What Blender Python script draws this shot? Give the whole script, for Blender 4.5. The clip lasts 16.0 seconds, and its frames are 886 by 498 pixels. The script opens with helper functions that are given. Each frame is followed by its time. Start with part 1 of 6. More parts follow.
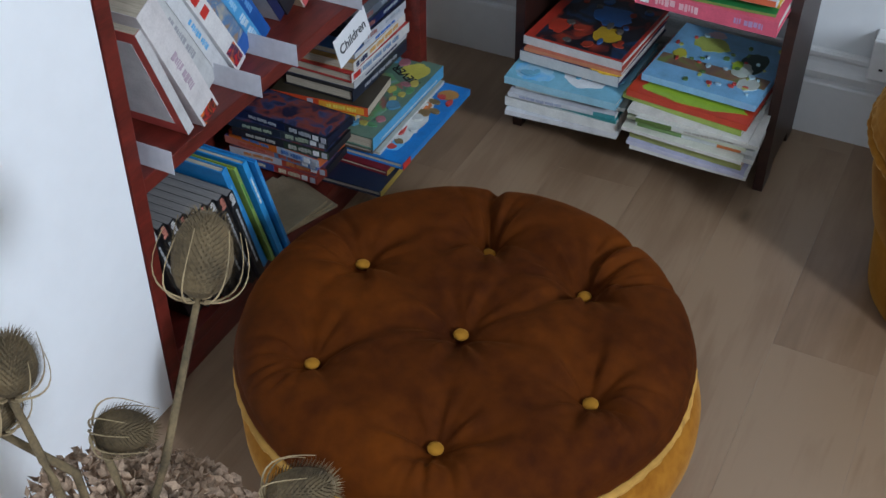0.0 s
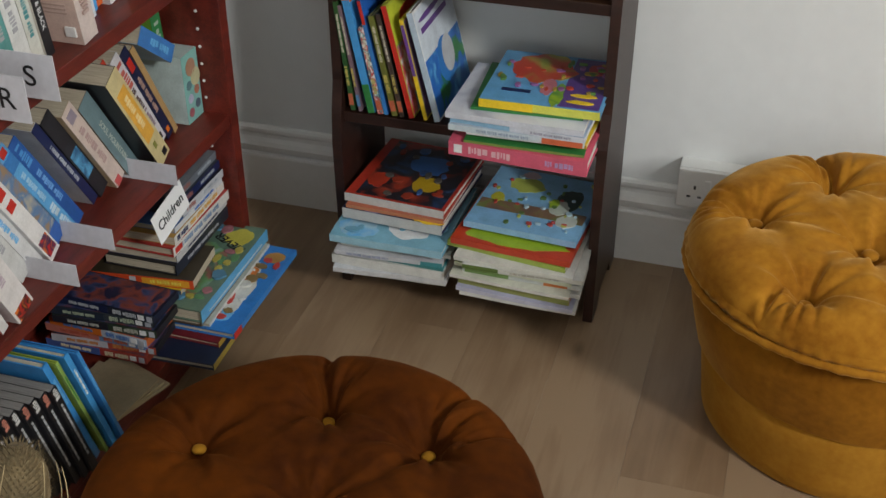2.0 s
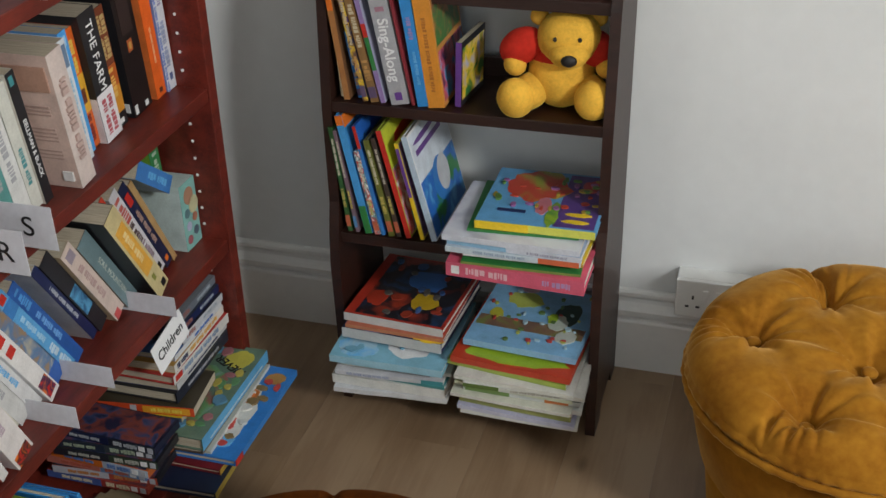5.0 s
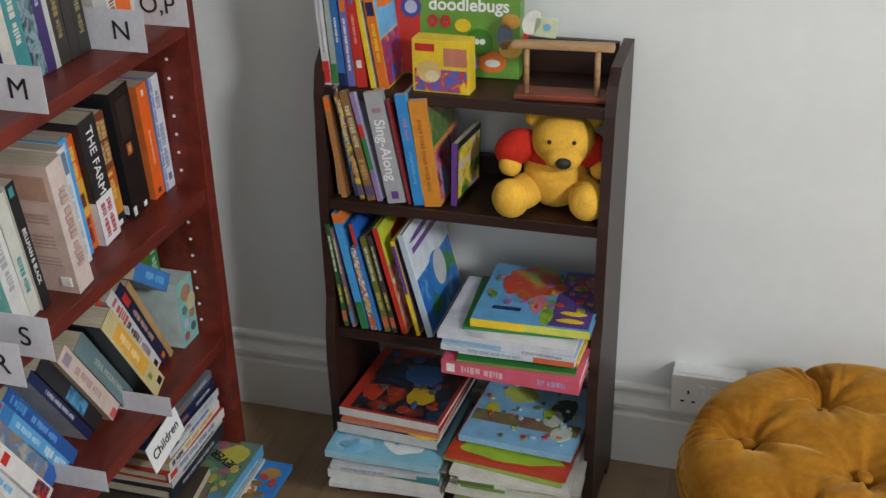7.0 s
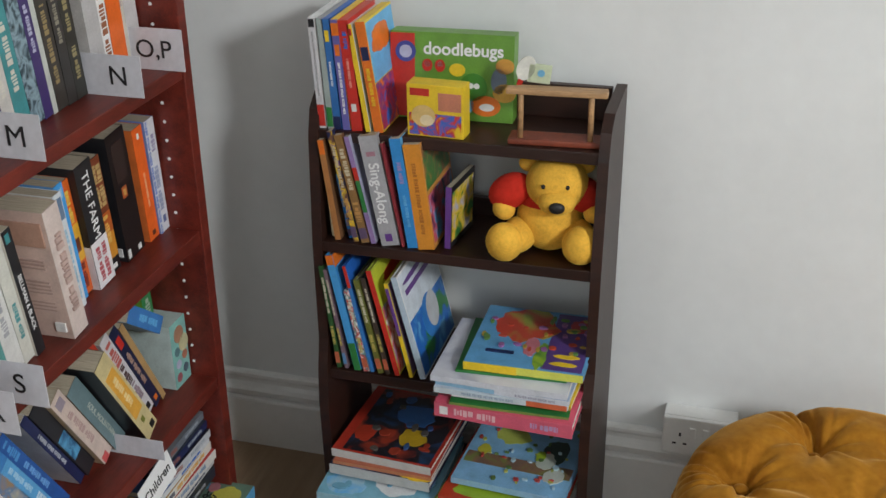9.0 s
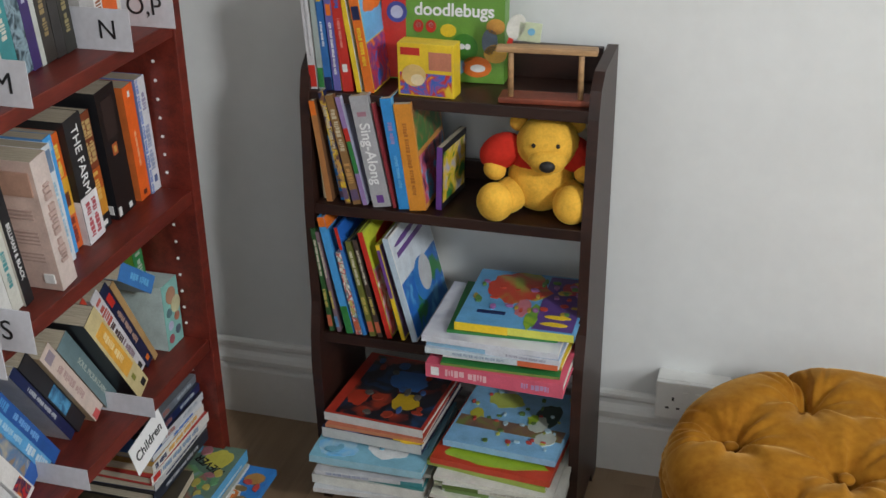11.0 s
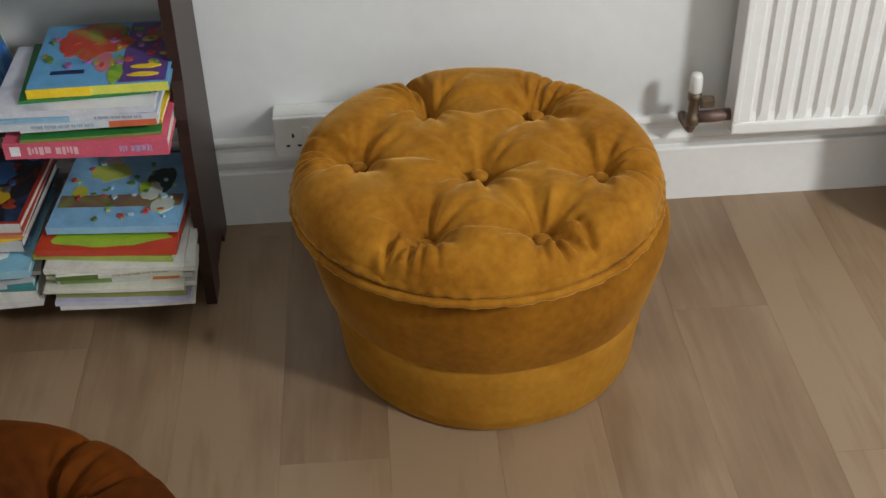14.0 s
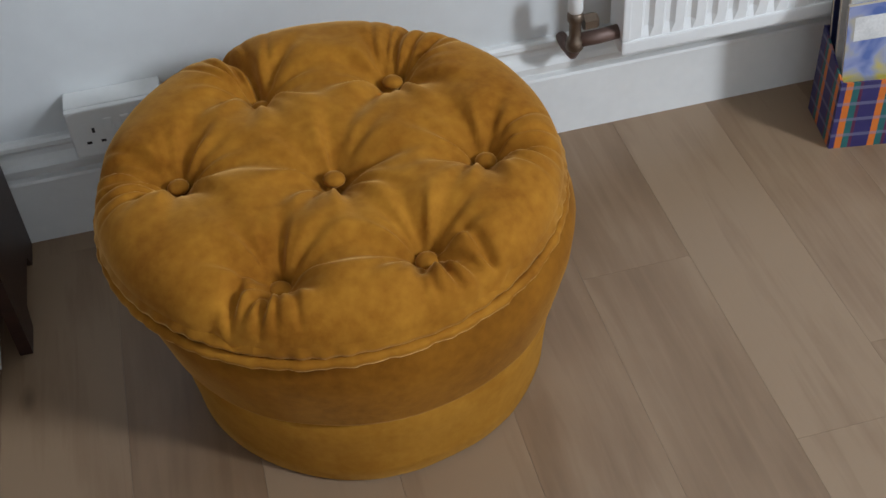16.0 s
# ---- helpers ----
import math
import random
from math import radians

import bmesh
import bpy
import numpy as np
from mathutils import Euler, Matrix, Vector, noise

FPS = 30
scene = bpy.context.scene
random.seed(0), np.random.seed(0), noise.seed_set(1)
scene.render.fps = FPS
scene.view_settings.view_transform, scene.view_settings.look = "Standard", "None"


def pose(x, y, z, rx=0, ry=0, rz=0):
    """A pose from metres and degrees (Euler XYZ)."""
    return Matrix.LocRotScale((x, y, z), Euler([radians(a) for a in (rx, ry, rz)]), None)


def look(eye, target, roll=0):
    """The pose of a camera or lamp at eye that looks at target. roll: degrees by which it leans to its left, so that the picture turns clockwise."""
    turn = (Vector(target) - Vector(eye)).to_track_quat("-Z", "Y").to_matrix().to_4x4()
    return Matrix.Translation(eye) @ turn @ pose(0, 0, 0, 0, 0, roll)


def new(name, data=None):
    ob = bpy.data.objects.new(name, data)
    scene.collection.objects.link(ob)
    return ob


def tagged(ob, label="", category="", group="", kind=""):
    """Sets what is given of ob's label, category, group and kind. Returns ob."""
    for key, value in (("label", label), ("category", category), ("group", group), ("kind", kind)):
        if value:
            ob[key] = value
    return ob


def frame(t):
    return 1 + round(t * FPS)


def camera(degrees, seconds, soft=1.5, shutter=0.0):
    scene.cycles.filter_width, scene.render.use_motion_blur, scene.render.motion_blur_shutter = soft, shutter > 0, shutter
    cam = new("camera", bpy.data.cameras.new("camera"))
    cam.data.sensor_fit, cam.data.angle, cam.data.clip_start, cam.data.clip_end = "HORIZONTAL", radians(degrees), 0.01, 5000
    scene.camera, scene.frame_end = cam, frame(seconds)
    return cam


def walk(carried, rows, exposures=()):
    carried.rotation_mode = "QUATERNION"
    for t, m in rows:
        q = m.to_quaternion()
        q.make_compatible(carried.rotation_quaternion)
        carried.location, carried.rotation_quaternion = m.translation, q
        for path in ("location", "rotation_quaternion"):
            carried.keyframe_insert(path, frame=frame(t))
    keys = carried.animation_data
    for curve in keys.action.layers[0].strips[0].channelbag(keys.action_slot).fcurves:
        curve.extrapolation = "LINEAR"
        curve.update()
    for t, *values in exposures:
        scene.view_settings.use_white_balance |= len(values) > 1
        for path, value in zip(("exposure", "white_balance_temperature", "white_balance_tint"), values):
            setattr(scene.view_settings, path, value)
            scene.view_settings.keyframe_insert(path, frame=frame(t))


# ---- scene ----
cam = camera(40.6, 16.0)
PATH = [
    (0, (0.757, -2.087, 1.315), (0.071, -0.707, 0.04), 0.1),
    (0.5, (0.76, -2.062, 1.336), (0.128, -0.624, 0.097), 0.6),
    (1, (0.755, -2.055, 1.336), (0.192, -0.534, 0.165), 0.9),
    (1.5, (0.753, -2.057, 1.332), (0.238, -0.477, 0.219), 0.5),
    (2, (0.76, -2.048, 1.349), (0.268, -0.454, 0.247), -0.2),
    (2.5, (0.762, -2.044, 1.353), (0.269, -0.438, 0.267), -0.9),
    (3, (0.761, -2.036, 1.362), (0.261, -0.422, 0.293), -1.5),
    (3.5, (0.76, -2.029, 1.376), (0.255, -0.404, 0.324), -1.6),
    (6, (0.759, -1.997, 1.454), (0.237, -0.32, 0.497), -1.7),
    (6.5, (0.761, -1.993, 1.467), (0.236, -0.302, 0.537), -1.6),
    (7, (0.761, -1.985, 1.489), (0.235, -0.286, 0.574), -1.5),
    (7.5, (0.754, -1.983, 1.5), (0.235, -0.272, 0.603), -1.3),
    (8, (0.75, -1.978, 1.512), (0.235, -0.261, 0.625), -1.1),
    (8.5, (0.745, -1.978, 1.522), (0.237, -0.255, 0.644), -0.9),
    (11, (0.782, -2.004, 1.456), (0.261, -0.282, 0.581), -1.1),
    (11.5, (0.785, -1.999, 1.437), (0.266, -0.305, 0.509), -1.4),
    (12, (0.774, -1.993, 1.416), (0.265, -0.317, 0.451), -1.5),
    (12.5, (0.781, -1.996, 1.394), (0.315, -0.321, 0.406), -1.4),
    (13, (0.772, -1.984, 1.377), (0.483, -0.302, 0.334), -1.2),
    (13.5, (0.737, -1.954, 1.353), (0.726, -0.305, 0.22), -1.1),
    (14, (0.797, -1.866, 1.303), (0.886, -0.271, 0.099), -1.6),
    (14.5, (0.848, -1.766, 1.264), (0.934, -0.212, 0.008), -2.5),
    (15, (0.874, -1.68, 1.236), (0.983, -0.184, -0.086), -4.3),
    (15.5, (0.864, -1.575, 1.238), (1.054, -0.134, -0.136), -5.0),
    (16, (0.847, -1.468, 1.229), (1.124, -0.062, -0.166), -4.6),
]
walk(cam, [(t, look(eye, target, roll)) for t, eye, target, roll in PATH],
     exposures=[(0.0, 0.0, 5700, 10), (0.5, 0.0, 6200, 10), (1.2, 0.0, 7000, 10), (6.0, 0.0, 6850, 10), (13.0, 0.0, 6750, 10), (14.0, -0.04, 6900, 10), (15.0, -0.12, 7000, 10), (16.0, -0.18, 6100, 10)])

# world, window light and exposure
world = bpy.data.worlds.new("overcast_sky")
scene.world = world
world.use_nodes = True
sky = world.node_tree.nodes.new("ShaderNodeTexSky")
sky.sky_type, sky.sun_disc, sky.sun_elevation, sky.sun_rotation = "NISHITA", False, radians(35), radians(100)
backg = world.node_tree.nodes["Background"]
backg.inputs["Strength"].default_value = 0.1
world.node_tree.links.new(sky.outputs[0], backg.inputs[0])


def area_lamp(name, m, w, h, power, colour):
    data = bpy.data.lights.new(name, "AREA")
    data.shape, data.size, data.size_y, data.energy, data.color = "RECTANGLE", w, h, power, colour
    ob = new(name, data)
    ob.matrix_world = m
    return ob


WINDOW = (3.90, -3.25, -2.65, 2.10, 3.10)  # x, y from, y to, z from, z to
area_lamp("window_daylight", look((3.82, -2.95, 2.62), (0.5, -0.7, 0.4)), 0.44, 0.66, 126, (0.90, 0.95, 1.0))
# added fill from behind the camera; no such source is known
area_lamp("south_window_daylight", look((1.1, -4.32, 1.45), (0.8, 0.0, 0.4)), 1.15, 1.35, 8, (0.92, 0.96, 1.0))


# materials
def material(name, colour, rough=0.6, metal=0.0, vary=0.12, scale=12.0, bump=0.0, bump_scale=60.0, sheen=0.0, spec=0.5, stretch=(1, 1, 1), second=None, tint=None):
    """A procedural surface: two scales of noise over the base colour, and fine relief."""
    m = bpy.data.materials.new(name)
    m.use_nodes = True
    n, l = m.node_tree.nodes, m.node_tree.links
    b = n["Principled BSDF"]
    b.inputs["Roughness"].default_value, b.inputs["Metallic"].default_value = rough, metal
    b.inputs["Specular IOR Level"].default_value = spec
    co = n.new("ShaderNodeTexCoord")
    mp = n.new("ShaderNodeMapping")
    mp.inputs["Scale"].default_value = stretch
    l.new(co.outputs["Object"], mp.inputs[0])
    big, fine = n.new("ShaderNodeTexNoise"), n.new("ShaderNodeTexNoise")
    big.inputs["Scale"].default_value, fine.inputs["Scale"].default_value = scale, scale * 9
    big.inputs["Detail"].default_value = fine.inputs["Detail"].default_value = 4
    for t in (big, fine):
        l.new(mp.outputs[0], t.inputs["Vector"])
    mix = n.new("ShaderNodeMath")
    mix.operation = "MULTIPLY_ADD"
    l.new(fine.outputs[0], mix.inputs[0])
    mix.inputs[1].default_value = 0.5
    l.new(big.outputs[0], mix.inputs[2])
    ramp = n.new("ShaderNodeValToRGB")
    dark = second or [c * (1 - 2 * vary) for c in colour]
    light = colour if second else [min(1, c * (1 + vary)) for c in colour]
    ramp.color_ramp.elements[0].position, ramp.color_ramp.elements[1].position = 0.5, 1.0
    ramp.color_ramp.elements[0].color, ramp.color_ramp.elements[1].color = (*dark, 1), (*light, 1)
    l.new(mix.outputs[0], ramp.inputs[0])
    l.new(ramp.outputs[0], b.inputs["Base Color"])
    if bump:
        rel = n.new("ShaderNodeTexNoise")
        rel.inputs["Scale"].default_value, rel.inputs["Detail"].default_value = bump_scale, 5
        l.new(mp.outputs[0], rel.inputs["Vector"])
        bp = n.new("ShaderNodeBump")
        bp.inputs["Strength"].default_value, bp.inputs["Distance"].default_value = bump, 0.004
        l.new(rel.outputs[0], bp.inputs["Height"])
        l.new(bp.outputs[0], b.inputs["Normal"])
    if sheen:
        b.inputs["Sheen Weight"].default_value, b.inputs["Sheen Roughness"].default_value = sheen, 0.35
        b.inputs["Sheen Tint"].default_value = (*(tint or [min(1, c * 1.9 + 0.10) for c in colour]), 1)
    return m


wall_paint = material("wall_paint", (0.725, 0.74, 0.735), 0.75, vary=0.03, scale=3, bump=0.06, bump_scale=90)
white_paint = material("white_gloss_paint", (0.78, 0.78, 0.76), 0.4, vary=0.03, scale=6, bump=0.04)
mahogany = material("mahogany", (0.150, 0.020, 0.012), 0.42, vary=0.25, scale=7, stretch=(6, 1, 6), bump=0.03)
dark_wood = material("dark_stained_wood", (0.030, 0.0100, 0.0062), 0.42, vary=0.25, scale=8, stretch=(1, 6, 6), bump=0.04)
paper = material("page_edges", (0.50, 0.43, 0.32), 0.9, vary=0.15, scale=20, stretch=(30, 1, 1))
white_pages = material("white_page_edges", (0.66, 0.64, 0.59), 0.9, vary=0.14, scale=20, stretch=(30, 1, 1))
white_card = material("white_card", (0.80, 0.80, 0.80), 0.7, vary=0.03)
sleeve = material("clouded_plastic_sleeve", (0.60, 0.60, 0.64), 0.35, vary=0.08)
plastic_white = material("white_plastic", (0.76, 0.76, 0.74), 0.35, vary=0.03)
radiator_white = material("radiator_enamel", (0.80, 0.80, 0.79), 0.3, vary=0.02)
black_ink = material("black_ink", (0.012, 0.012, 0.014), 0.6)
velvet_gold = material("gold_velvet", (0.41, 0.178, 0.018), 0.85, second=(0.215, 0.074, 0.005), scale=9, sheen=0.75, tint=(0.85, 0.54, 0.20), bump=0.08, bump_scale=240, spec=0.1)
velvet_plain = material("plain_gold_velvet", (0.40, 0.185, 0.022), 0.85, second=(0.27, 0.108, 0.009), scale=10, sheen=0.35, tint=(0.75, 0.42, 0.10), bump=0.06, bump_scale=240, spec=0.1)
# amber cushion: darker, redder base paints in the shade of the nap
velvet_amber_shaded = material("shaded_amber_velvet", (0.112, 0.026, 0.0003), 0.85, second=(0.036, 0.0070, 0.0001), scale=5, sheen=0.13, tint=(0.62, 0.20, 0.012), bump=0.08, bump_scale=240, spec=0.1)
brass = material("tarnished_metal", (0.20, 0.15, 0.11), 0.45, metal=0.8)
pipe_brown = material("brown_pipe", (0.16, 0.10, 0.08), 0.5, metal=0.3)

inks = {}


def ink(r, g, b, rough=0.38):
    """Printed card of one colour, with wear."""
    key = (round(r, 3), round(g, 3), round(b, 3), rough)
    if key not in inks:
        inks[key] = material("printed_card", (r, g, b), rough, vary=0.10, scale=30, bump=0.02, bump_scale=150)
    return inks[key]


# mesh helpers
def box_into(bm, x0, x1, y0, y1, z0, z1, bevel=0.0, m=None):
    made = bmesh.ops.create_cube(bm, size=1.0)["verts"]
    for v in made:
        v.co = Vector((x0 + (v.co.x + 0.5) * (x1 - x0), y0 + (v.co.y + 0.5) * (y1 - y0), z0 + (v.co.z + 0.5) * (z1 - z0)))
    if bevel:
        edges = {e for v in made for e in v.link_edges}
        res = bmesh.ops.bevel(bm, geom=list(edges), offset=bevel, segments=2, affect="EDGES", profile=0.6)
        made = list({v for f in res["faces"] for v in f.verts} | {v for v in made if v.is_valid})
    if m:
        bmesh.ops.transform(bm, matrix=m, verts=made)
    return made


def box(x0, x1, y0, y1, z0, z1, bevel=0.0):
    bm = bmesh.new()
    box_into(bm, x0, x1, y0, y1, z0, z1, bevel)
    return bm


def part(name, bm, mat, parent=None, label="", smooth=False, m=None):
    """One mesh object from a bmesh, under its thing if there is one."""
    me = bpy.data.meshes.new(name)
    if smooth:
        for f in bm.faces:
            f.smooth = True
    bm.to_mesh(me)
    bm.free()
    me.materials.append(mat)
    ob = new(name, me)
    ob.parent = parent
    if m is not None:
        ob.matrix_local = m
    if label:
        ob["label"] = label
    return ob


def thing(name, m, label, category, group="", kind=""):
    ob = new(name)
    ob.matrix_world = m
    ob.empty_display_size = 0.05
    return tagged(ob, label, category, group, kind)


def structure(name, bm, mat, label, category):
    return tagged(part(name, bm, mat), label, category, kind="structure")


def lathe(profile, n=48):
    """A body of revolution from rows of radius and height."""
    bm = bmesh.new()
    rings = []
    for r, z in profile:
        rings.append([bm.verts.new((r * math.cos(2 * math.pi * k / n), r * math.sin(2 * math.pi * k / n), z)) for k in range(n)])
    for a, b in zip(rings, rings[1:]):
        for k in range(n):
            bm.faces.new((a[k], a[(k + 1) % n], b[(k + 1) % n], b[k]))
    bm.faces.new(rings[-1])
    bm.faces.new(rings[0][::-1])
    return bm


def tube(points, r, n=8):
    """A bent round bar along points; r is one radius or one for each point."""
    bm = bmesh.new()
    pts = [Vector(p) for p in points]
    rs = r if isinstance(r, (list, tuple)) else [r] * len(pts)
    rings = []
    for i, p in enumerate(pts):
        d = (pts[min(i + 1, len(pts) - 1)] - pts[max(i - 1, 0)]).normalized()
        q = d.to_track_quat("Z", "Y").to_matrix()
        rings.append([bm.verts.new(p + q @ Vector((rs[i] * math.cos(2 * math.pi * k / n), rs[i] * math.sin(2 * math.pi * k / n), 0))) for k in range(n)])
    for a, b in zip(rings, rings[1:]):
        for k in range(n):
            bm.faces.new((a[k], a[(k + 1) % n], b[(k + 1) % n], b[k]))
    bm.faces.new(rings[-1])
    bm.faces.new(rings[0][::-1])
    return bm


# the room
W0, W1, R0, HI = -0.47, 3.90, -4.4, 3.35
structure("floor", box(W0 - 0.2, W1 + 0.2, R0 - 0.2, 0.2, -0.12, -0.004), material("plank_seam", (0.15, 0.10, 0.07), 0.6), "grey-brown oak-look plank floor", "floor")
structure("ceiling", box(W0 - 0.2, W1 + 0.2, R0 - 0.2, 0.2, HI, HI + 0.12), wall_paint, "plain white painted ceiling", "ceiling")
structure("wall_north", box(W0 - 0.2, W1 + 0.2, 0, 0.2, -0.004, HI), wall_paint, "white painted plaster wall behind the bookcase and radiator", "wall")
# unseen wall; its opening is added to go with the fill lamp
bm = bmesh.new()
box_into(bm, W0 - 0.2, 0.5, R0 - 0.2, R0, -0.004, HI)
box_into(bm, 1.7, W1 + 0.2, R0 - 0.2, R0, -0.004, HI)
box_into(bm, 0.5, 1.7, R0 - 0.2, R0, -0.004, 0.75)
box_into(bm, 0.5, 1.7, R0 - 0.2, R0, 2.15, HI)
structure("wall_south", bm, wall_paint, "plain white painted wall with an added opening for fill light", "wall")
structure("wall_west", box(W0 - 0.2, W0, R0, 0, -0.004, HI), wall_paint, "white painted wall behind the mahogany bookshelf", "wall")
bm = bmesh.new()
wx, y0, y1, z0, z1 = WINDOW
box_into(bm, W1, W1 + 0.2, R0, y0, -0.004, HI)
box_into(bm, W1, W1 + 0.2, y1, 0, -0.004, HI)
box_into(bm, W1, W1 + 0.2, y0, y1, -0.004, z0)
box_into(bm, W1, W1 + 0.2, y0, y1, z1, HI)
structure("wall_east", bm, wall_paint, "white painted wall with the window", "wall")
NIB = -1.165
# base colour raised above the other walls to paint in the window's light
structure("wall_nib", box(W0, -0.150, -2.6, NIB, -0.004, HI), material("light_lifted_wall_paint", (0.86, 0.87, 0.87), 0.7, vary=0.02, scale=3, bump=0.05, bump_scale=90), "white painted wall beside the mahogany bookshelf", "wall")


def skirting(name, x0, x1, label):
    """A moulded board along the north wall: profile in depth and height."""
    prof = [(0, 0), (-0.026, 0), (-0.026, 0.110), (-0.024, 0.114), (-0.015, 0.116), (-0.015, 0.122), (-0.022, 0.125), (-0.0225, 0.134), (-0.018, 0.142), (-0.011, 0.149), (-0.008, 0.156), (-0.0125, 0.159), (-0.0145, 0.164), (-0.0135, 0.170), (-0.009, 0.174), (0, 0.174)]
    bm = bmesh.new()
    a = [bm.verts.new((x0, y, z)) for y, z in prof]
    b = [bm.verts.new((x1, y, z)) for y, z in prof]
    for k in range(len(prof)):
        j = (k + 1) % len(prof)
        bm.faces.new((a[k], a[j], b[j], b[k]))
    bm.faces.new(a[::-1])
    bm.faces.new(b)
    bmesh.ops.recalc_face_normals(bm, faces=bm.faces)
    return structure(name, bm, white_paint, label, "skirting board")


skirting("baseboard", W0, W1, "tall moulded white skirting board")

# printed matter
pictures = {}


def picture(*cols, scale=22.0, seed=0.0):
    """A printed picture: soft-edged patches of a few inks."""
    key = (cols, scale, seed)
    if key in pictures:
        return pictures[key]
    m = bpy.data.materials.new("printed_picture")
    m.use_nodes = True
    n, l = m.node_tree.nodes, m.node_tree.links
    b = n["Principled BSDF"]
    b.inputs["Roughness"].default_value = 0.3
    co, mp, no, ra = n.new("ShaderNodeTexCoord"), n.new("ShaderNodeMapping"), n.new("ShaderNodeTexNoise"), n.new("ShaderNodeValToRGB")
    mp.inputs["Location"].default_value = (seed, seed * 1.7, seed * 0.6)
    no.inputs["Scale"].default_value, no.inputs["Detail"].default_value, no.inputs["Distortion"].default_value = scale, 2.5, 0.6
    l.new(co.outputs["Object"], mp.inputs[0])
    l.new(mp.outputs[0], no.inputs["Vector"])
    l.new(no.outputs[0], ra.inputs[0])
    el = ra.color_ramp.elements
    steps = len(cols)
    for k in range(steps - 2):
        el.new(0.5)
    for k, c in enumerate(cols):
        el[k].position = 0.36 + 0.28 * k / (steps - 1)
        el[k].color = (*c, 1)
    l.new(ra.outputs[0], b.inputs["Base Color"])
    pictures[key] = m
    return m


RED, BLUE, SKY, GREEN, LIME = (0.55, 0.03, 0.02), (0.02, 0.13, 0.50), (0.13, 0.42, 0.72), (0.03, 0.20, 0.05), (0.30, 0.45, 0.03)
YEL, ORG, BLACK, WHITE, CREAM = (0.80, 0.55, 0.03), (0.75, 0.17, 0.02), (0.015, 0.015, 0.018), (0.78, 0.78, 0.77), (0.66, 0.58, 0.40)
GREY, PINK, PURP, TEAL, BROWN = (0.36, 0.36, 0.38), (0.66, 0.10, 0.16), (0.14, 0.05, 0.26), (0.05, 0.26, 0.28), (0.20, 0.09, 0.04)
NAVY, BLUSH, LILAC = (0.012, 0.02, 0.08), (0.62, 0.45, 0.40), (0.45, 0.45, 0.60)


def mat_of(c):
    return c if isinstance(c, bpy.types.Material) else ink(*c)


def blot(y, z, ry, rz, x0, x1, seed, n=26):
    """A flat printed patch with an uneven outline, in the plane of a cover."""
    bm = bmesh.new()
    ends = []
    for x in (x0, x1):
        ring = []
        for k in range(n):
            a = 2 * math.pi * k / n
            g = 1 + 0.26 * noise.noise(Vector((math.cos(a) * 1.6, math.sin(a) * 1.6, seed * 3.7 + y * 40))) + 0.14 * noise.noise(Vector((math.cos(a) * 4, math.sin(a) * 4, seed * 1.3 + z * 30)))
            ring.append(bm.verts.new((x, y + ry * g * math.cos(a), z + rz * g * math.sin(a))))
        ends.append(ring)
    for k in range(n):
        bm.faces.new((ends[0][k], ends[0][(k + 1) % n], ends[1][(k + 1) % n], ends[1][k]))
    bm.faces.new(ends[1])
    bm.faces.new(ends[0][::-1])
    bmesh.ops.recalc_face_normals(bm, faces=bm.faces)
    return bm


def speckle(ob, t, d, h, cols, seed, count=16, u=(0.06, 0.94), v=(0.06, 0.94), size=0.011):
    """Small printed figures scattered over a front cover: one mesh for each ink."""
    rnd = random.Random(seed)
    for j, c in enumerate(cols):
        bm = bmesh.new()
        for k in range(count):
            y, z = d * rnd.uniform(*u), h * rnd.uniform(*v)
            one = blot(y, z, size * rnd.uniform(0.35, 1.0), size * rnd.uniform(0.35, 1.0), t / 2, t / 2 + 0.0020 + 0.00022 * (j * count + k) / count * 3, k + seed, 12)
            me = bpy.data.meshes.new("speck")
            one.to_mesh(me)
            one.free()
            bm.from_mesh(me)
            bpy.data.meshes.remove(me)
        tagged(part("cover_print", bm, mat_of(c), ob), kind="stuff")


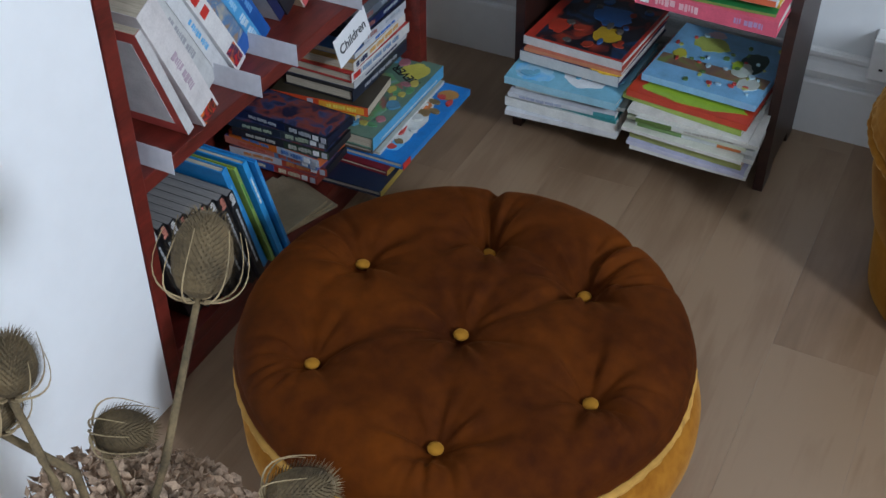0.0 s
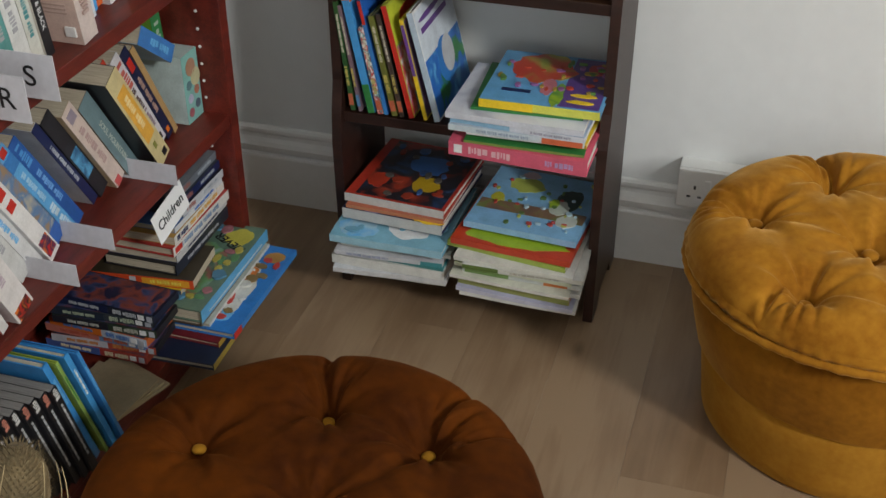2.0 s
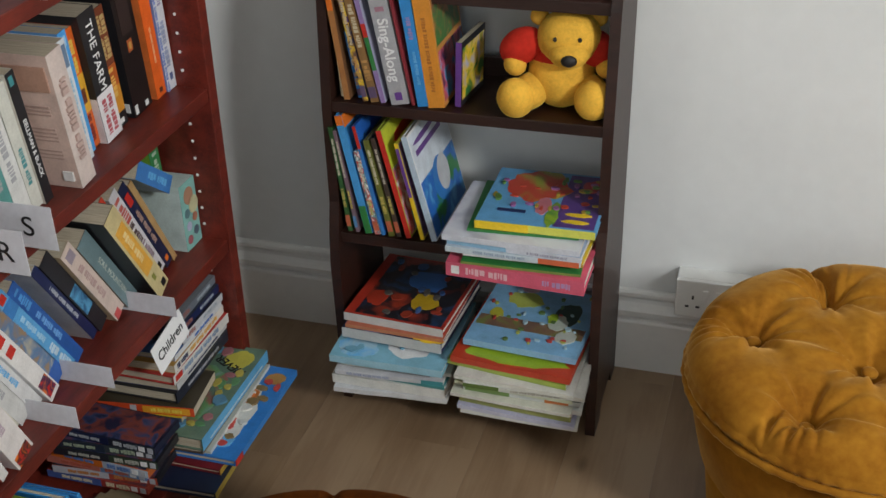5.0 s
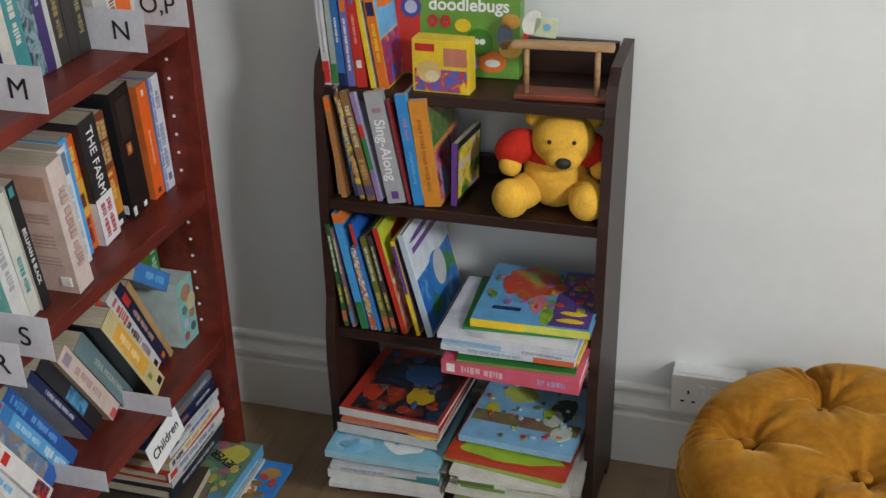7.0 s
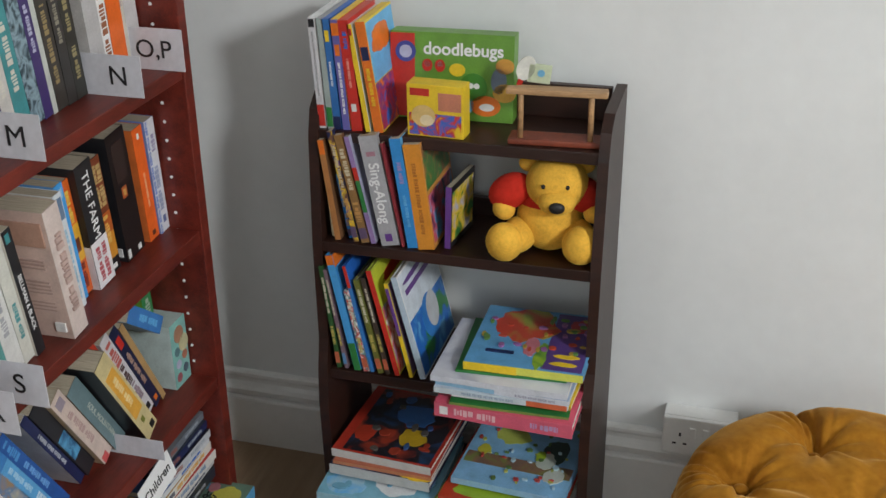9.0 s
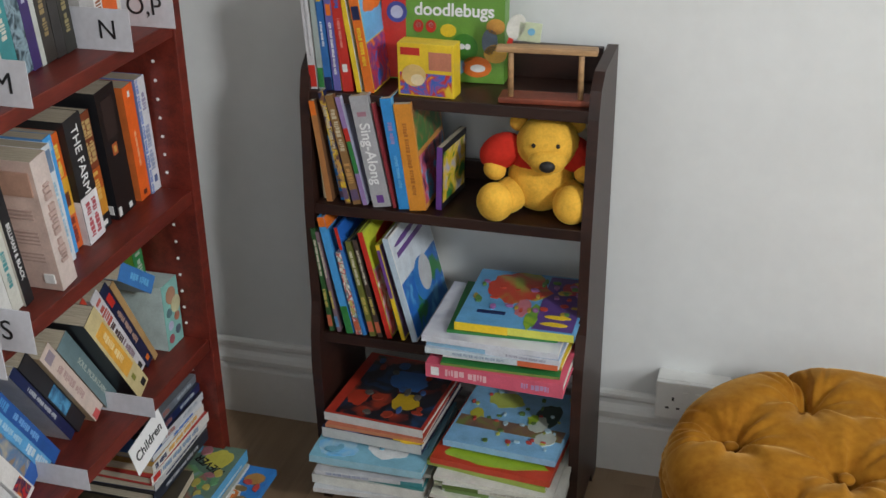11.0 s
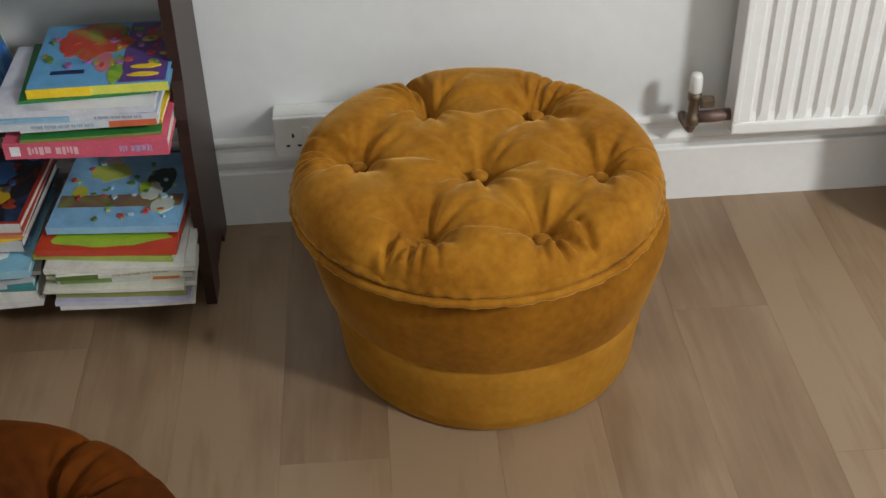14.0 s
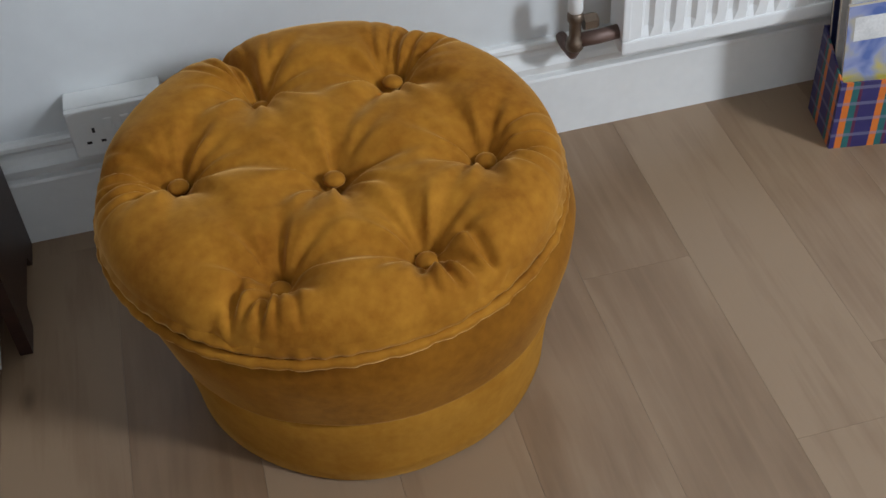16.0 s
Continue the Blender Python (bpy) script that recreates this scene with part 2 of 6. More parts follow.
def book(t, d, h, cover, m, label, spine=None, art=(), hard=False, name="book", category="book", group="", pages=None):
    """A book: thickness along x, spine at y = 0 facing -y, height along z from 0. art: (face, u0, u1, v0, v1, colour)."""
    c, over = (0.0022, 0.003) if hard else (0.0007, 0.0005)
    cm = mat_of(cover)
    bm = bmesh.new()
    prof = ((-t / 2, d), (-t / 2, 0), (t / 2, 0), (t / 2, d), (t / 2 - c, d), (t / 2 - c, c), (-t / 2 + c, c), (-t / 2 + c, d))
    lo, hi = [bm.verts.new((x, y, 0)) for x, y in prof], [bm.verts.new((x, y, h)) for x, y in prof]
    for k in range(8):
        bm.faces.new((lo[k], lo[(k + 1) % 8], hi[(k + 1) % 8], hi[k]))
    for ring, flip in ((lo, False), (hi, True)):
        for q in ((0, 1, 6, 7), (1, 2, 5, 6), (2, 3, 4, 5)):
            bm.faces.new([ring[i] for i in (q if flip else q[::-1])])
    bmesh.ops.recalc_face_normals(bm, faces=bm.faces)
    ob = part(name, bm, cm)
    ob.matrix_world = m
    tagged(ob, label if len(label.split()) > 3 else label + " with creased covers", category, group)
    if spine is not None:
        part("spine", box(-t / 2 - 0.0003, t / 2 + 0.0003, -0.0006, -0.00005, 0, h), mat_of(spine), ob)
    pg = box(-t / 2 + c, t / 2 - c, c, d - over, over, h - over)
    part("case_tray" if name == "dvd_case" else "page_block", pg, cm if name == "dvd_case" else pages or paper, ob)
    for k, (face, u0, u1, v0, v1, col) in enumerate(art):
        e = 0.0004 + 0.00022 * k
        if face == "spine":
            wide, tall = (u1 - u0) * t, (v1 - v0) * h
            if u1 - u0 < 0.72 and tall > 2.2 * wide and tall > 0.02:
                # a line of print, as short bars with word gaps
                q, v, i = bmesh.new(), v0 * h, 0
                while v < v1 * h - 0.2 * wide:
                    step = wide * (0.42 + 0.24 * math.sin(7.3 * i + 31 * t + 9 * h + k))
                    lift = wide * (0.10 + 0.10 * math.sin(4.1 * i + 50 * h))
                    box_into(q, -t / 2 + u0 * t + (lift if i % 3 else 0), -t / 2 + u1 * t - (0 if i % 4 else lift), -0.0006 - e, -0.0002, v, min(v + step, v1 * h))
                    i += 1
                    v += step + wide * (0.55 if i % 6 == 5 else 0.16)
            else:
                q = box(-t / 2 + u0 * t, -t / 2 + u1 * t, -0.0006 - e, -0.0002, v0 * h, v1 * h)
        elif face == "front" and 0.05 < u1 - u0 < 0.8 and 0.05 < v1 - v0 < 0.85:
            q = blot((u0 + u1) / 2 * d, (v0 + v1) / 2 * h, (u1 - u0) / 1.85 * d, (v1 - v0) / 1.85 * h, t / 2 - 0.0002, t / 2 + e, k)
        elif face == "front":
            q = box(t / 2 - 0.0002, t / 2 + e, u0 * d, u1 * d, v0 * h, v1 * h)
        else:
            q = box(-t / 2 - e, -t / 2 + 0.0002, u0 * d, u1 * d, v0 * h, v1 * h)
        bar = part("title_bar" if face == "spine" else "cover_panel", q, mat_of(col), ob)
        if len(bar.data.polygons) > 12 and face == "spine":
            tagged(bar, kind="stuff")
    return ob


def lettering(text, size, m, parent, mat, bold=0.0):
    cu = bpy.data.curves.new("lettering", "FONT")
    cu.body, cu.size, cu.align_x, cu.align_y, cu.extrude, cu.offset = text, size, "CENTER", "CENTER", 0.0003, bold
    cu.materials.append(mat)
    ob = new("lettering", cu)
    ob.parent = parent
    ob.matrix_local = m
    return ob


# the dark waterfall bookcase against the north wall
S1, S2, S3, S4 = 0.092, 0.360, 0.612, 0.812
CASE_W = 0.497


def bookcase():
    root = thing("bookcase", pose(0, 0, 0), "narrow dark-stained wooden bookcase crammed with children's books", "bookcase")
    prof = [(-0.030, 0), (-0.075, 0), (-0.090, 0.030), (-0.190, 0.030), (-0.205, 0), (-0.256, 0), (-0.256, 0.300), (-0.248, 0.36), (-0.232, 0.42), (-0.226, 0.60), (-0.205, 0.80), (-0.190, 0.845), (-0.160, 0.868), (-0.030, 0.876)]
    for x in (0.0, CASE_W - 0.018):
        bm = bmesh.new()
        lean = -0.014 if x == 0.0 else 0.005
        a = [bm.verts.new((x + lean * z / 0.87, y, z)) for y, z in prof]
        b = [bm.verts.new((x + 0.018 + lean * z / 0.87, y, z)) for y, z in prof]
        for k in range(len(prof)):
            j = (k + 1) % len(prof)
            bm.faces.new((a[k], a[j], b[j], b[k]))
        bm.faces.new(a[::-1])
        bm.faces.new(b)
        bmesh.ops.recalc_face_normals(bm, faces=bm.faces)
        part("side_panel", bm, dark_wood, root)
    for z, y in ((S1, -0.245), (S2, -0.236), (S3, -0.222), (S4, -0.200)):
        part("shelf", box(0.018 - 0.014 * z / 0.87, CASE_W - 0.018 + 0.005 * z / 0.87, y, -0.032, z - 0.020, z, 0.0015), dark_wood, root)
    part("back_rail", box(0.005, CASE_W - 0.018, -0.046, -0.032, S4, 0.872, 0.0015), dark_wood, root)
    part("lower_back_rail", box(0.009, CASE_W - 0.018, -0.046, -0.032, S3, S3 + 0.035, 0.0015), dark_wood, root)
    return root


bookcase()

# the mahogany bookshelf along the west wall
LX, LF, LN = -0.150, -0.332, -1.160   # front, far end, near end
L1, L2, L3, L4, L5 = 0.075, 0.388, 0.675, 0.962, 1.255


def bookshelf():
    root = thing("bookshelf", pose(0, 0, 0), "tall mahogany bookshelf filled with second-hand paperbacks", "bookshelf")
    for y0, y1 in ((LF - 0.025, LF), (LN, LN + 0.025)):
        part("side_panel", box(LX - 0.28, LX, y0, y1, 0, 1.90, 0.002), mahogany, root)
    for z in (L1, L2, L3, L4, L5, 1.55, 1.88):
        part("shelf", box(LX - 0.262, LX - 0.004, LN + 0.0255, LF - 0.0255, z - 0.024, z, 0.002), mahogany, root)
    part("plinth", box(LX - 0.03, LX - 0.012, LN + 0.0255, LF - 0.0255, 0, L1 - 0.0245), mahogany, root)
    part("back_panel", box(LX - 0.28, LX - 0.263, LN + 0.0255, LF - 0.0255, 0.02, 1.89), mahogany, root)
    for z in [0.16 + 0.032 * k for k in range(32)]:
        for x in (LX - 0.045,):
            bm = bmesh.new()
            bmesh.ops.create_cone(bm, cap_ends=True, segments=8, radius1=0.0028, radius2=0.0028, depth=0.001, matrix=pose(x, LF - 0.0256, z, 90, 0, 0))
            part("shelf_pin_hole", bm, white_card, root)
    return root


bookshelf()


# the two tufted poufs
def tufted(R, z_rim, z_top, ring, angles, sink, creases, ox=0.0, oy=0.0, mid_y=0.0, slits=(), full=8.0):
    """A buttoned round cushion: the height sinks to each button, with folds between neighbours."""
    bm = bmesh.new()
    nr, na = 80, 560
    spots = [(0.0, mid_y)] + [(ring * math.cos(radians(a)), ring * math.sin(radians(a))) for a in angles]

    def height(x, y):
        r = math.hypot(x, y) / R
        dome = (1 - r ** full) ** 0.55 if r < 1 else 0.0
        h = z_rim + (z_top - z_rim) * dome
        x, y = x - ox, y - oy
        for k, (sx, sy) in enumerate(spots):
            d = math.hypot(x - sx, y - sy)
            a = math.atan2(y - sy, x - sx)
            deep = sink[k] if isinstance(sink, (list, tuple)) else sink
            pull = 1 + 0.22 * math.cos(5 * a + 1.7 * k) + 0.16 * math.cos(9 * a + 2.3 * k) + 0.08 * math.cos(17 * a + k)
            d = max(0.0, d - 0.008)
            if k and math.hypot(x, y) > ring:
                d *= 1 + min(0.45, 14 * (math.hypot(x, y) - ring))
            h -= deep * math.exp(-((d / (0.037 * pull)) ** 1.3)) * min(1.0, 6 * (1 - min(r, 1)))
        for k in range(1, len(spots)):
            sx, sy = spots[k]
            ux, uy = sx / ring, sy / ring
            along, off = x * ux + y * uy, -x * uy + y * ux
            if along > ring * 0.9:
                # a bundle of short folds running out over the rim
                for w, s, g in ((0.0, 0.0055, 1.5), (0.019, 0.0045, 0.9), (-0.017, 0.005, 0.8), (0.036, 0.0045, 0.5), (-0.033, 0.0045, 0.4)):
                    bend = w * (0.5 + (along - ring) / 0.07) + 0.006 * math.sin(3 * k + w * 90)
                    h -= creases * g * math.exp(-(((off - bend) / s) ** 2)) * max(0.0, 1 - abs(along - ring - 0.045) / 0.075) * min(1.0, 9 * (1.05 - min(r, 1)))
            nx, ny = spots[k % (len(spots) - 1) + 1]
            for (px, py), (qx, qy), g in (((sx, sy), (nx, ny), 0.55), ((0, mid_y), (sx, sy), 0.45)):
                dx, dy = qx - px, qy - py
                L = math.hypot(dx, dy)
                u = ((x - px) * dx + (y - py) * dy) / L
                if 0 < u < L:
                    w = (-(x - px) * dy + (y - py) * dx) / L + 0.010 * math.sin(math.pi * u / L) * math.sin(5.1 * k)
                    h -= creases * g * (0.45 + 0.55 * abs(2 * u / L - 1)) * math.exp(-((w / 0.022) ** 2))
        for ang, deep, start in slits:
            # a sharp radial fold from a button out over the rim
            ux, uy = math.cos(radians(ang)), math.sin(radians(ang))
            along, off = x * ux + y * uy, -x * uy + y * ux
            if along > start:
                bend = 0.010 * math.sin((along - start) * 28 + ang)
                w = 0.0055 + 0.02 * max(0.0, along - start)
                h -= deep * min(1.0, (along - start) / 0.03) * (math.exp(-(((off - bend) / w) ** 2)) + 0.45 * math.exp(-(((off - bend) / (4 * w)) ** 2))) * min(1.0, 7 * (1.06 - min(r, 1)))
        h += 0.0030 * noise.noise(Vector((x * 24, y * 24, z_top * 9))) * min(1, 3 * (1 - r) + 0.2)
        return h

    rows = []
    for i in range(1, nr + 1):
        s = math.sin(i / nr * math.pi / 2) ** 0.92 * R
        row = []
        for k in range(na):
            a = 2 * math.pi * k / na
            x, y = s * math.cos(a), s * math.sin(a)
            g = 1.0
            for ang, deep, start in slits:
                da = (a - radians(ang) + math.pi) % (2 * math.pi) - math.pi
                g -= 1.1 * deep * math.exp(-((da / 0.045) ** 2)) * (i / nr) ** 6
            row.append(bm.verts.new((x * g, y * g, height(x, y))))
        rows.append(row)
    # underside of the cushion, gathered towards the body
    for rr, zz in ((1.014, -0.007), (1.010, -0.014), (0.985, -0.020), (0.972, -0.024), (0.965, -0.034), (0.90, -0.036)):
        row = []
        for k in range(na):
            a = 2 * math.pi * k / na
            g = 1 + 0.9 * (creases - 0.0035) * math.sin(a * 61 + 4 * math.sin(3 * a)) * (0.35 + 0.65 * math.sin(5 * a + 1) ** 2) + 0.008 * noise.noise(Vector((math.cos(a) * 4, math.sin(a) * 4, zz * 30)))
            row.append(bm.verts.new((rr * g * R * math.cos(a), rr * g * R * math.sin(a), z_rim + zz + 0.004 * noise.noise(Vector((math.cos(a) * 2, math.sin(a) * 2, 5))))))
        rows.append(row)
    mid = bm.verts.new((0, 0, height(0, 0)))
    for k in range(na):
        bm.faces.new((mid, rows[0][k], rows[0][(k + 1) % na]))
    for p, q in zip(rows, rows[1:]):
        for k in range(na):
            bm.faces.new((p[k], q[k], q[(k + 1) % na], p[(k + 1) % na]))
    bm.faces.new(rows[-1][::-1])
    return bm, height, [(a + ox, b + oy) for a, b in spots]


def drum(profile, na=96, seed=0.0):
    """The upholstered body, with slight slackness in the cloth."""
    bm = bmesh.new()
    rings = []
    for r, z in profile:
        ring = []
        for k in range(na):
            a = 2 * math.pi * k / na
            g = r * (1 + 0.010 * noise.noise(Vector((math.cos(a) * 2.2, math.sin(a) * 2.2, z * 9 + seed))) + 0.003 * noise.noise(Vector((math.cos(a) * 9, math.sin(a) * 9, z * 14 + seed))))
            ring.append(bm.verts.new((g * math.cos(a), g * math.sin(a), z)))
        rings.append(ring)
    for p, q in zip(rings, rings[1:]):
        for k in range(na):
            bm.faces.new((p[k], p[(k + 1) % na], q[(k + 1) % na], q[k]))
    bm.faces.new(rings[-1])
    bm.faces.new(rings[0][::-1])
    return bm


def pouf(m, mat, band_mat, piping_mat, ring, angles, lid, label, button_mat, R, z_rim, rise, sink, creases, body, band, proud, body_mat, ox=0.0, oy=0.0, mid_y=0.0, slits=()):
    root = thing("pouf", m, label, "pouf", "velvet poufs")
    part("body", drum(body), body_mat, root, smooth=True)
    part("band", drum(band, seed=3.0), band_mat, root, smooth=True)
    bm, height, spots = tufted(R, z_rim, z_rim + rise, ring, angles, sink, creases, ox, oy, mid_y, slits)
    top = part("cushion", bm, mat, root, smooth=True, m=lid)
    edge = []
    for k in range(181):
        a = 2 * math.pi * k / 180
        q = R * (1.000 + 0.0018 * math.sin(29 * a) + 0.0012 * math.sin(47 * a))
        edge.append((q * math.cos(a), q * math.sin(a), z_rim - 0.026 + 0.002 * math.sin(3 * a)))
    part("piping", tube(edge, [0.0070 + 0.0009 * math.sin(2.3 * k) + 0.0006 * math.sin(1.1 * k) for k in range(181)]), piping_mat, top, smooth=True)
    for k, (sx, sy) in enumerate(spots):
        bm = bmesh.new()
        bmesh.ops.create_uvsphere(bm, u_segments=18, v_segments=10, radius=0.0128 if z_rim > 0.3 else 0.0098)
        bmesh.ops.scale(bm, vec=(1, 1, 0.55), verts=bm.verts)
        part("button", bm, button_mat, top, smooth=True, m=pose(sx, sy, height(sx, sy) + proud, 6 * math.sin(k), 5 * math.cos(2 * k), 0))
    return root


# gold velvet again, darkened to put the shade under the cushion into its colour
velvet_band = material("shaded_gold_velvet", (0.30, 0.120, 0.010), 0.85, second=(0.150, 0.050, 0.003), scale=8, sheen=0.6, tint=(0.80, 0.46, 0.14), bump=0.08, bump_scale=240, spec=0.1)
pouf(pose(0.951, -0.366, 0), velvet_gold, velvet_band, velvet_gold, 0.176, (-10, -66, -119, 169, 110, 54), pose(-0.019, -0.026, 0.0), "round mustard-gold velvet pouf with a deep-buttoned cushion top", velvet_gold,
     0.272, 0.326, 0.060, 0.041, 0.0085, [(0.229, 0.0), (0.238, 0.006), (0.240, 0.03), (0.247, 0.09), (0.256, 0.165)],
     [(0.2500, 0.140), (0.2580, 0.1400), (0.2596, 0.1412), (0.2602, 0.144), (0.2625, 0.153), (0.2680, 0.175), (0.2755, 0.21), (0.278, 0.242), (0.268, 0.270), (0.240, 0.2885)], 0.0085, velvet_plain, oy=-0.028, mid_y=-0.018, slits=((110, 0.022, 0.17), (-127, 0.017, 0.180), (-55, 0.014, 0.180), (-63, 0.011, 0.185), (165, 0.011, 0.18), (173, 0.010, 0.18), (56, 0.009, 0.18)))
velvet_pale = material("pale_gold_velvet", (0.46, 0.25, 0.055), 0.8, vary=0.15, sheen=0.5, spec=0.1)
velvet_button = material("ochre_velvet_button", (0.34, 0.155, 0.014), 0.8, vary=0.15, sheen=0.2, spec=0.1)
pouf(pose(0.295, -1.074, 0), velvet_amber_shaded, velvet_gold, velvet_pale, 0.190, (-10, 56, 104, 160, 221, 287), pose(-0.012, 0.004, 0.0), "round low amber velvet pouf, its cushion top darkened in colour for shade", velvet_button,
     0.292, 0.248, 0.052, [0.034, 0.030, 0.048, 0.034, 0.030, 0.030, 0.030], 0.005, [(0.245, 0.0), (0.256, 0.006), (0.264, 0.03), (0.270, 0.115)],
     [(0.265, 0.110), (0.284, 0.109), (0.294, 0.120), (0.301, 0.15), (0.301, 0.180), (0.285, 0.208), (0.25, 0.213)], 0.005, velvet_plain, 0.008, -0.028, slits=((105, 0.014, 0.15), (62, 0.012, 0.21), (44, 0.010, 0.20)))


# radiator on the north wall
def radiator():
    x0, x1, z0, z1 = 1.412, 2.60, 0.175, 0.775
    root = thing("radiator", pose(0, 0, 0), "white ribbed panel radiator fixed to the wall", "radiator")
    bm = bmesh.new()
    pitch = 0.0333
    xs, ys = [x0 + 0.012], [0.0]
    x = x0 + 0.030
    while x < x1 - 0.03:
        for dx, dy in ((0, 0), (0.006, 0.007), (0.013, 0.007), (0.019, 0)):
            xs.append(x + dx)
            ys.append(dy)
        x += pitch
    xs.append(x1 - 0.012)
    ys.append(0.0)
    rows = []
    for z, k in ((z0 + 0.022, 0), (z0 + 0.040, 1), (z1 - 0.040, 1), (z1 - 0.022, 0)):
        rows.append([bm.verts.new((a, -0.087 - 0.0 + (b * k), z)) for a, b in zip(xs, ys)])
    for p, q in zip(rows, rows[1:]):
        for i in range(len(xs) - 1):
            bm.faces.new((p[i], p[i + 1], q[i + 1], q[i]))
    part("ribbed_panel", bm, radiator_white, root)
    part("bottom_rim", box(x0, x1, -0.090, -0.035, z0, z0 + 0.024, 0.004), radiator_white, root)
    part("top_grille", box(x0, x1, -0.090, -0.035, z1 - 0.024, z1, 0.004), radiator_white, root)
    part("side_cover", box(x0, x0 + 0.013, -0.090, -0.035, z0 + 0.0245, z1 - 0.0245, 0.003), radiator_white, root)
    part("side_cover", box(x1 - 0.013, x1, -0.090, -0.035, z0 + 0.0245, z1 - 0.0245, 0.003), radiator_white, root)
    part("rear_panel", box(x0 + 0.014, x1 - 0.014, -0.045, -0.037, z0 + 0.025, z1 - 0.025), radiator_white, root)
    for bx in (x0 + 0.2, x1 - 0.2):
        part("wall_bracket", box(bx, bx + 0.03, -0.0365, 0, z0 + 0.06, z1 - 0.06), radiator_white, root)
    v = part("valve", lathe([(0.010, 0), (0.013, 0.004), (0.013, 0.018), (0.009, 0.022), (0.009, 0.048), (0.012, 0.052), (0.012, 0.062), (0.008, 0.066)], 20), brass, root, "tarnished radiator valve", smooth=True, m=pose(1.345, -0.070, 0.190))
    part("valve_cap", lathe([(0.010, 0.0), (0.0115, 0.003), (0.0105, 0.030), (0.008, 0.036)], 20), plastic_white, v, "white plastic cap", smooth=True, m=pose(0, 0, 0.066))
    part("lockshield_nut", lathe([(0.013, 0), (0.013, 0.018), (0.010, 0.022)], 6), brass, v, m=pose(0.012, 0, 0.045, 0, 90, 0))
    part("feed_pipe", tube([(1.352, -0.070, 0.205), (1.38, -0.070, 0.205), (1.425, -0.068, 0.207)], 0.011, 12), pipe_brown, root, smooth=True)
    part("tail_pipe", tube([(1.345, -0.070, 0.192), (1.345, -0.062, 0.178), (1.345, -0.03, 0.172), (1.345, -0.006, 0.172)], 0.009, 12), pipe_brown, root, smooth=True)
    return root


radiator()


def socket():
    root = thing("wall_socket", pose(0.607, 0, 0.157), "white surface-mounted double power socket on the skirting board", "power socket")
    part("back_box", box(0, 0.136, -0.040, 0, 0, 0.080, 0.003), plastic_white, root)
    plate = part("face_plate", box(0.0, 0.136, -0.050, -0.0405, 0.0, 0.080, 0.003), plastic_white, root)
    for cx in (0.033, 0.103):
        for dx, dz, w, h in ((0, 0.020, 0.004, 0.008), (-0.010, 0.0, 0.007, 0.004), (0.010, 0.0, 0.007, 0.004)):
            part("pin_slot", box(cx + dx - w / 2, cx + dx + w / 2, -0.0506, -0.0498, 0.024 + dz - h / 2, 0.024 + dz + h / 2), black_ink, plate)
    for cx in (0.056, 0.080):
        part("rocker_switch", box(cx - 0.006, cx + 0.006, -0.0530, -0.0498, 0.040, 0.062, 0.0015), plastic_white, plate)
    return root


socket()


def lying(t, d, h, cover, x, y, z, yaw, label, **kw):
    """A book lying with its front cover up, its spine facing -y before the turn; x, y: middle; z: underside."""
    return book(t, d, h, cover, pose(x, y, z, 0, 0, yaw) @ pose(h / 2, -d / 2, t / 2, 0, -90, 0), label, **kw)


def droop(ob, front, amount, seed):
    """Soft books sag over the shelf's front edge and curl a little at their corners."""
    m = ob.matrix_world.copy()
    for piece in [ob] + list(ob.children):
        bm = bmesh.new()
        bm.from_mesh(piece.data)
        bmesh.ops.subdivide_edges(bm, edges=[e for e in bm.edges if e.calc_length() > 0.06], cuts=9, use_grid_fill=True)
        for v in bm.verts:
            p = m @ v.co
            over = max(0.0, front - p.y)
            v.co.x -= amount * (over / 0.1) ** 2 * (0.75 + 0.5 * math.sin(9 * p.x + seed)) - 0.0012 * noise.noise(Vector((p.x * 11, p.y * 9, seed)))
        bm.to_mesh(piece.data)
        bm.free()


def pile(x, y, z, yaw, rows, group, front=None):
    """Books one on another. Rows: thickness, depth, height, cover, dx, dy, turn, label, extras."""
    for k, (t, d, h, cover, dx, dy, turn, label, kw) in enumerate(rows):
        kw.setdefault("pages", white_pages)
        ob = lying(t, d, h, cover, x + dx + 0.003 * math.sin(2.9 * k + z), y + dy + 0.005 * math.sin(4.3 * k), z, yaw + turn + 1.2 * math.sin(1.9 * k), label, group=group, **kw)
        if front is not None:
            droop(ob, front, 0.009 * (1 - 0.75 * k / len(rows)), x * 9)
        z += t + 0.0006
    return z


